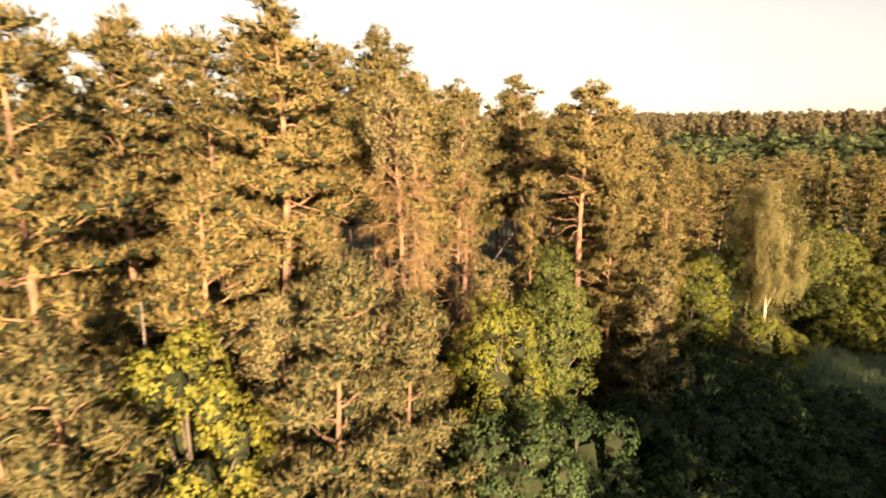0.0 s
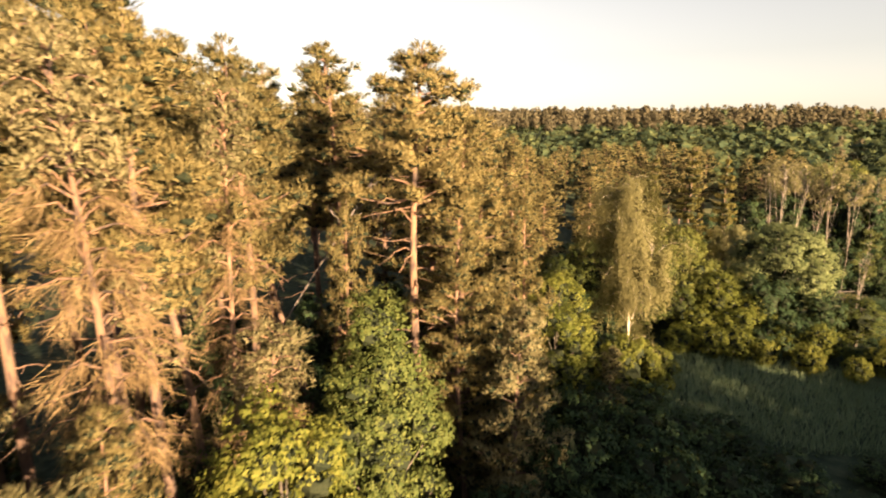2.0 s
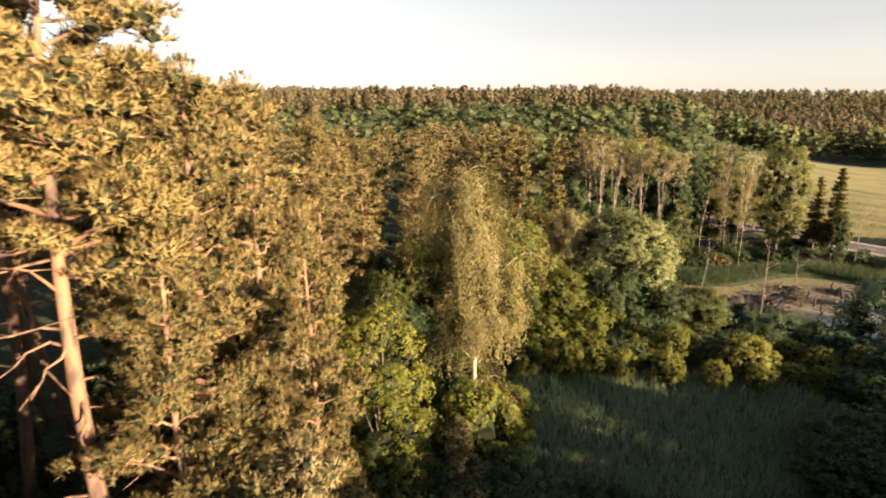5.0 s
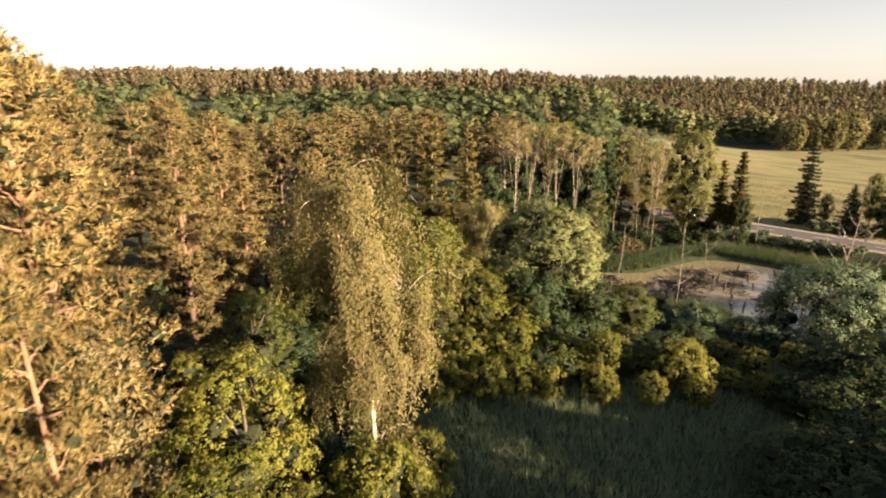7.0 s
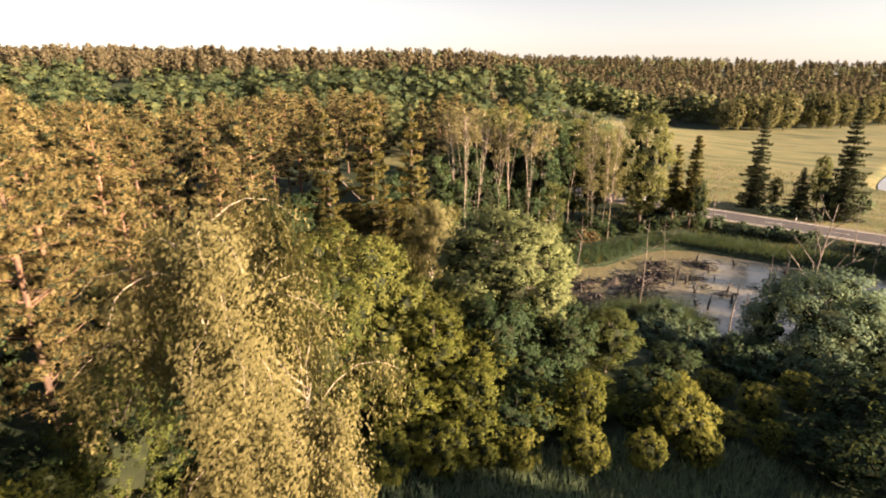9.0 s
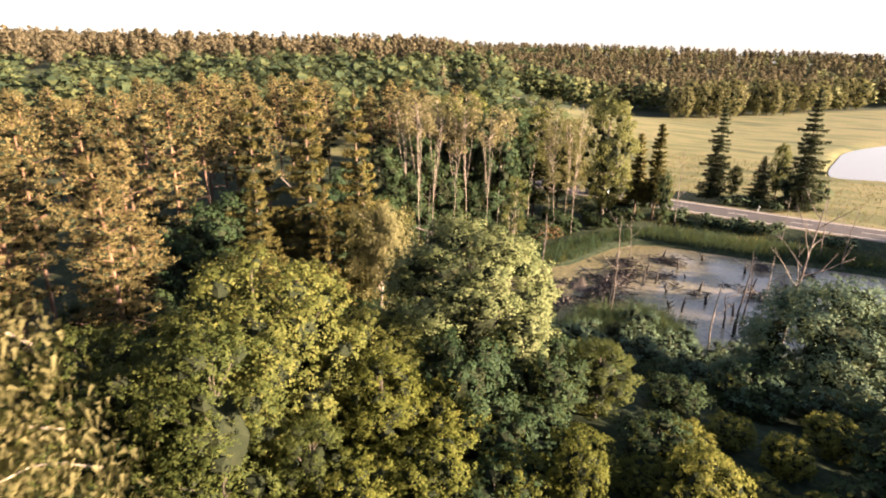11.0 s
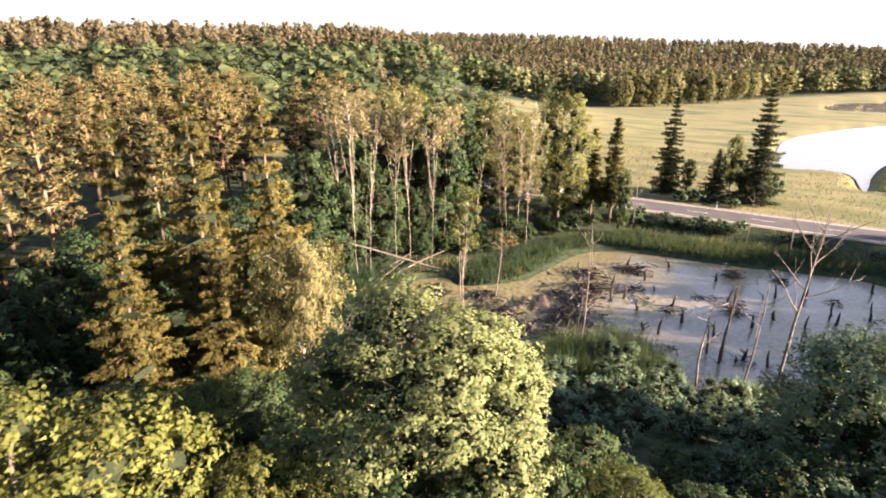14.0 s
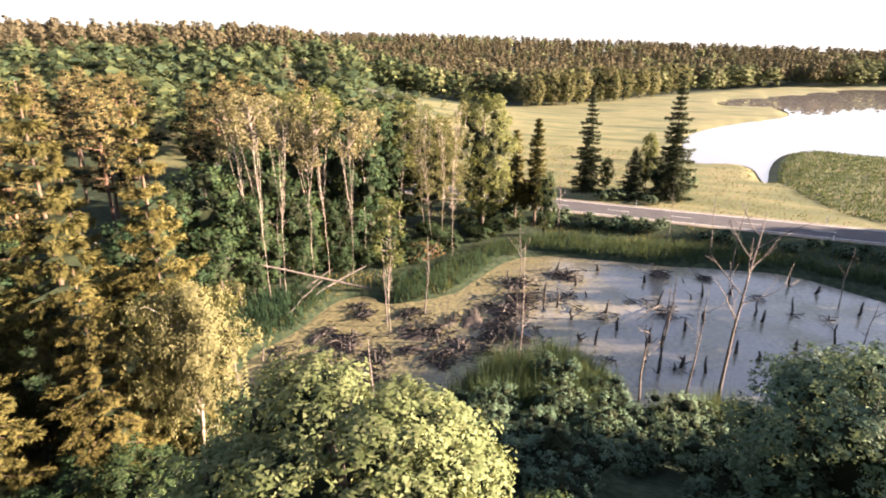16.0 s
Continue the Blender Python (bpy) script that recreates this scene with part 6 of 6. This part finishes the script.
def far_crown(seed, conifer, fine):
    """A crown of ragged leaf clumps, scaled to height 1 and half-width 1, and the way that its pieces lean."""
    rng = np.random.default_rng(seed)
    centre, radii = [], []
    number = 9 if conifer else 12
    for i in range(number):
        k = (i + rng.uniform()) / number
        t = i * 2.4 + rng.normal(0, 0.3)
        if conifer:
            r = (0.72 - 0.42 * k) * rng.uniform(0.3, 0.9)
            centre.append((math.cos(t) * r * 3.4, math.sin(t) * r * 3.4, 18 * (0.36 + 0.54 * k)))
            radii.append(np.array([1.5 - 0.35 * k, 1.5 - 0.35 * k, 1.2]) * rng.uniform(0.8, 1.25))
        else:
            r = math.sqrt(max(0.02, 1 - (1.25 * k - 0.3) ** 2)) * 0.68
            centre.append((math.cos(t) * r * 3.4, math.sin(t) * r * 3.4, 18 * (0.16 + 0.74 * k)))
            radii.append(np.array([1.35, 1.35, 1.8]) * rng.uniform(0.8, 1.25))
    centre, radii = np.array(centre), np.array(radii)
    number = 60 if fine else 18
    v = skin(rng, centre, radii * 0.92, number, (0.42 if fine else 0.8) * (1.0 if conifer else 0.9), 0.8, 0.5)
    core = lumps(rng, centre, radii * 0.72, 0.2, True)
    size = np.array([3.4, 3.4, 18])
    v = np.concatenate([v, core])
    hub = np.concatenate([np.repeat(centre, number, axis=0), np.repeat(centre, 8, axis=0)])
    bulk = np.concatenate([np.repeat(radii, number, axis=0), np.repeat(radii, 8, axis=0)])
    at = v.reshape(-1, 3, 3).mean(1)
    lean = unit((at - hub) / bulk) * 0.45 + unit((at - np.array([0, 0, 10.0])) * np.array([1, 1, 0.5])) * 0.75
    return v / size, lean


wood_rng = random.Random(11)
pine_spots, leaf_spots, pale_spots = [], [], []


def scatter(number, area, share, high, ring=None):
    """Trees spread over an area (x0, x1, y0, y1), a share of them pines."""
    made = 0
    while made < number:
        x, y = wood_rng.uniform(area[0], area[1]), wood_rng.uniform(area[2], area[3])
        if not ring(x, y):
            continue
        made += 1
        clump = 0.5 + 0.5 * noise.noise((x * 0.018, y * 0.018, 3.0))
        is_pine = clump + wood_rng.uniform(-0.12, 0.12) < (share(x, y) if callable(share) else share)
        far = 1.0 + 0.15 * float(smooth(350, 700, math.hypot(x - 50, y - 40)))
        # Broad-leaved trees to the right take the leaf colour paled for haze.
        hazy = not is_pine and math.degrees(math.atan2(x - 30, y - 35)) > 68 + wood_rng.uniform(-5, 5)
        (pine_spots if is_pine else pale_spots if hazy else leaf_spots).append((x, y, high * wood_rng.uniform(0.84, 1.07) * (1.05 if is_pine else 0.88), far * wood_rng.uniform(3.4, 5.0) * (1.0 if is_pine else 1.5)))


def ridge_share(x, y):
    """Pines stand on the top of the hill, broad-leaved trees on its foot."""
    return 0.24 + 0.6 * float(smooth(270, 390, 0.62 * x + 0.78 * y))


def on_hill(x, y):
    along, aside = 0.62 * x + 0.78 * y, 0.78 * x - 0.62 * y
    return 150 < along < 560 and aside < 66 + min(55, max(0, along - 230) * 0.75) and math.hypot(x, y) > 120 and (x > 128 or float(inside(EDGE, x, y)) < 0) and x > -260 and off_far_road(x, y)


def meadow_end(y):
    """Where the far meadow ends and the wood begins."""
    return float(np.interp(y, [-60, -29, 15, 50, 66, 80, 97, 116, 140, 200], [525, 505, 470, 428, 384, 352, 324, 306, 296, 276]))


def off_far_road(x, y):
    """The cutting through which the far bend of the road shows."""
    return min(math.hypot(x - a, y - b) for a, b in FAR_BEND) > 11 and not (inside([(236, 150), (262, 150), (292, 194), (252, 196)], x, y) > 0)


def past_field(x, y):
    """The wood that closes the meadow, on both sides of the lake's far end."""
    edge = meadow_end(y)
    return x > edge and x < edge + 160 + 1.3 * max(0, y - 120) and 0.78 * x - 0.62 * y > 40 and off_far_road(x, y) and float(inside(LAKE, x, y)) < -8


def beyond(x, y):
    r = math.hypot(x - 60, y - 50)
    return 470 < r < 900 and 0.2 < math.atan2(x - 60, y - 50) < 2.05 and float(inside(LAKE, x, y)) < -20 and (y > -40 - 0.25 * x)


scatter(2100, (-260, 480, 60, 720), ridge_share, 18.5, on_hill)
scatter(2100, (240, 760, -180, 460), 0.5, 18.0, past_field)
scatter(3000, (-300, 1050, -350, 1050), 0.6, 19.0, beyond)
scatter(420, (-260, 480, 60, 720), 0.0, 9.0, lambda x, y: on_hill(x, y) and 400 < 0.62 * x + 0.78 * y < 560)
# sunlit birches and alders where the far wood meets the meadow
for k in range(24):
    y = 112 - 2.9 * k + 2.6 * math.sin(k * 3.3)
    x = meadow_end(y) - 5 + 5 * math.sin(k * 2.1) + 6 * (k % 3 == 1)
    plant("meadow_birch", lambda: leafy_parts(211, 15.0, 4.2, 0.06, 20, 16, 8, 0.5, PALE_BIRCH, 1.5, 0.34, limbs=6), x, y, 0.62 + 0.55 * abs(math.sin(k * 1.7 + 0.4)), wide=0.75 + 0.4 * abs(math.cos(k * 2.3)), name="birch_tree", label="golden sunlit birch at the meadow's far edge", category="birch tree", group="birches along the far meadow")
woodland("far_pine_wood", pine_spots, True, FAR_PINE, "far hillside wood of brownish-green pines")
woodland("far_pale_wood", pale_spots, False, FAR_HAZED, "far broad-leaved wood, distance haze in its pale leaf colour")
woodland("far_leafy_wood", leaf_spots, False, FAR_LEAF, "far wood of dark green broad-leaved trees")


# ---- grass and reeds ----


def meadow(name, number, area, keep, height, width, mat, label, category, per=4, seed=1, lift=0.0):
    """Tufts of upright blades over an area, as one mesh."""
    rng = np.random.default_rng(seed)
    x, y = rng.uniform(area[0], area[1], number), rng.uniform(area[2], area[3], number)
    ok = keep(x, y)
    x, y = x[ok], y[ok]
    z = np.maximum(ground_z(x, y), lift) - 0.05
    way = np.stack([rng.normal(0, 0.2, len(x)), rng.normal(0, 0.2, len(x)), np.ones(len(x))], -1)
    tall = height * rng.uniform(0.6, 1.25, len(x))
    v = blades(rng, np.stack([x, y, z], -1), way, tall[:, None], width, 0.2, per)
    return tagged(new(name, tri_mesh(name, v, mat)), label, category, kind="stuff")


meadow("grass", 46000, (14, 50, 8, 46), lambda x, y: inside([(24, 35), (28, 30), (35, 27), (42, 28), (43, 34), (38, 38), (31, 43), (26, 42)], x, y) > 0, 0.75, 0.03, GRASS_BLADE, "tall soft meadow grass in the shaded clearing", "grass", 4, 2)


def in_any(outlines):
    return lambda x, y: np.max([inside(o, x, y) for o in outlines], axis=0) > 0


FAR_REEDS = [[(103, 57), (98, 60), (88, 61.5), (84, 63.5), (82, 66), (85, 70), (92, 66), (102, 62), (110, 56), (111, 44), (112, 30), (108, 16), (104, 18), (107.5, 27), (106.5, 34), (104.5, 42)],
             [(62, 71), (67, 73.5), (73, 72), (80, 73), (80, 78), (72, 80), (63, 78)]]
NEAR_REEDS = [[(73.5, 42), (76, 44), (78.5, 47.5), (75, 53), (68, 54.5), (66, 51), (70, 45)], [(71, 30), (74.5, 30), (75, 36), (72.5, 40), (69, 36)]]
meadow("reeds", 38000, (60, 114, 14, 82), in_any(FAR_REEDS), 1.35, 0.06, REED_BLADE, "dense dark green reed bed on the far shore", "reeds", 4, 3)
meadow("reeds", 13000, (60, 82, 28, 58), in_any(NEAR_REEDS), 2.0, 0.055, REED_BLADE, "dark green reed clump at the near shore", "reeds", 5, 4)
meadow("bank_grass", 22000, (60, 119, 10, 84), lambda x, y: (inside(POND, x, y) < -1.2) & (x - road_x(y) < -4.3) & (((inside(POND, x, y) > -6.5) & (y > 62)) | (x > 109)) & (np.sin(x * 0.9) + np.sin(y * 0.7 + 1) > -0.5), 0.6, 0.05, DRY_GRASS, "dry yellow bank grass below the road", "grass", 3, 5)
meadow("meadow_reeds", 12000, (128, 190, -20, 150), lambda x, y: (inside(LAKE, x, y) < -1) & (y > 14 + 0.05 * (x - 128)) & (x < 316 + 0.66 * (120 - y)) & (x > 129 + 30 * np.sin(y * 0.05) ** 2 * (y > 60)), 0.32, 0.16, DRY_GRASS, "tufts of pale meadow reed and sedge", "grass", 3, 6)
meadow("reeds", 24000, (126, 210, -60, 24), in_any([[(160, 22.5), (179, 20.4), (200, 15.2), (208, 7.5), (199.5, -8), (203, -60), (127.5, -60), (127.5, 8), (140, 17)]]), 0.6, 0.2, REED_BLADE, "green reed bed beside the channel", "reeds", 3, 7)
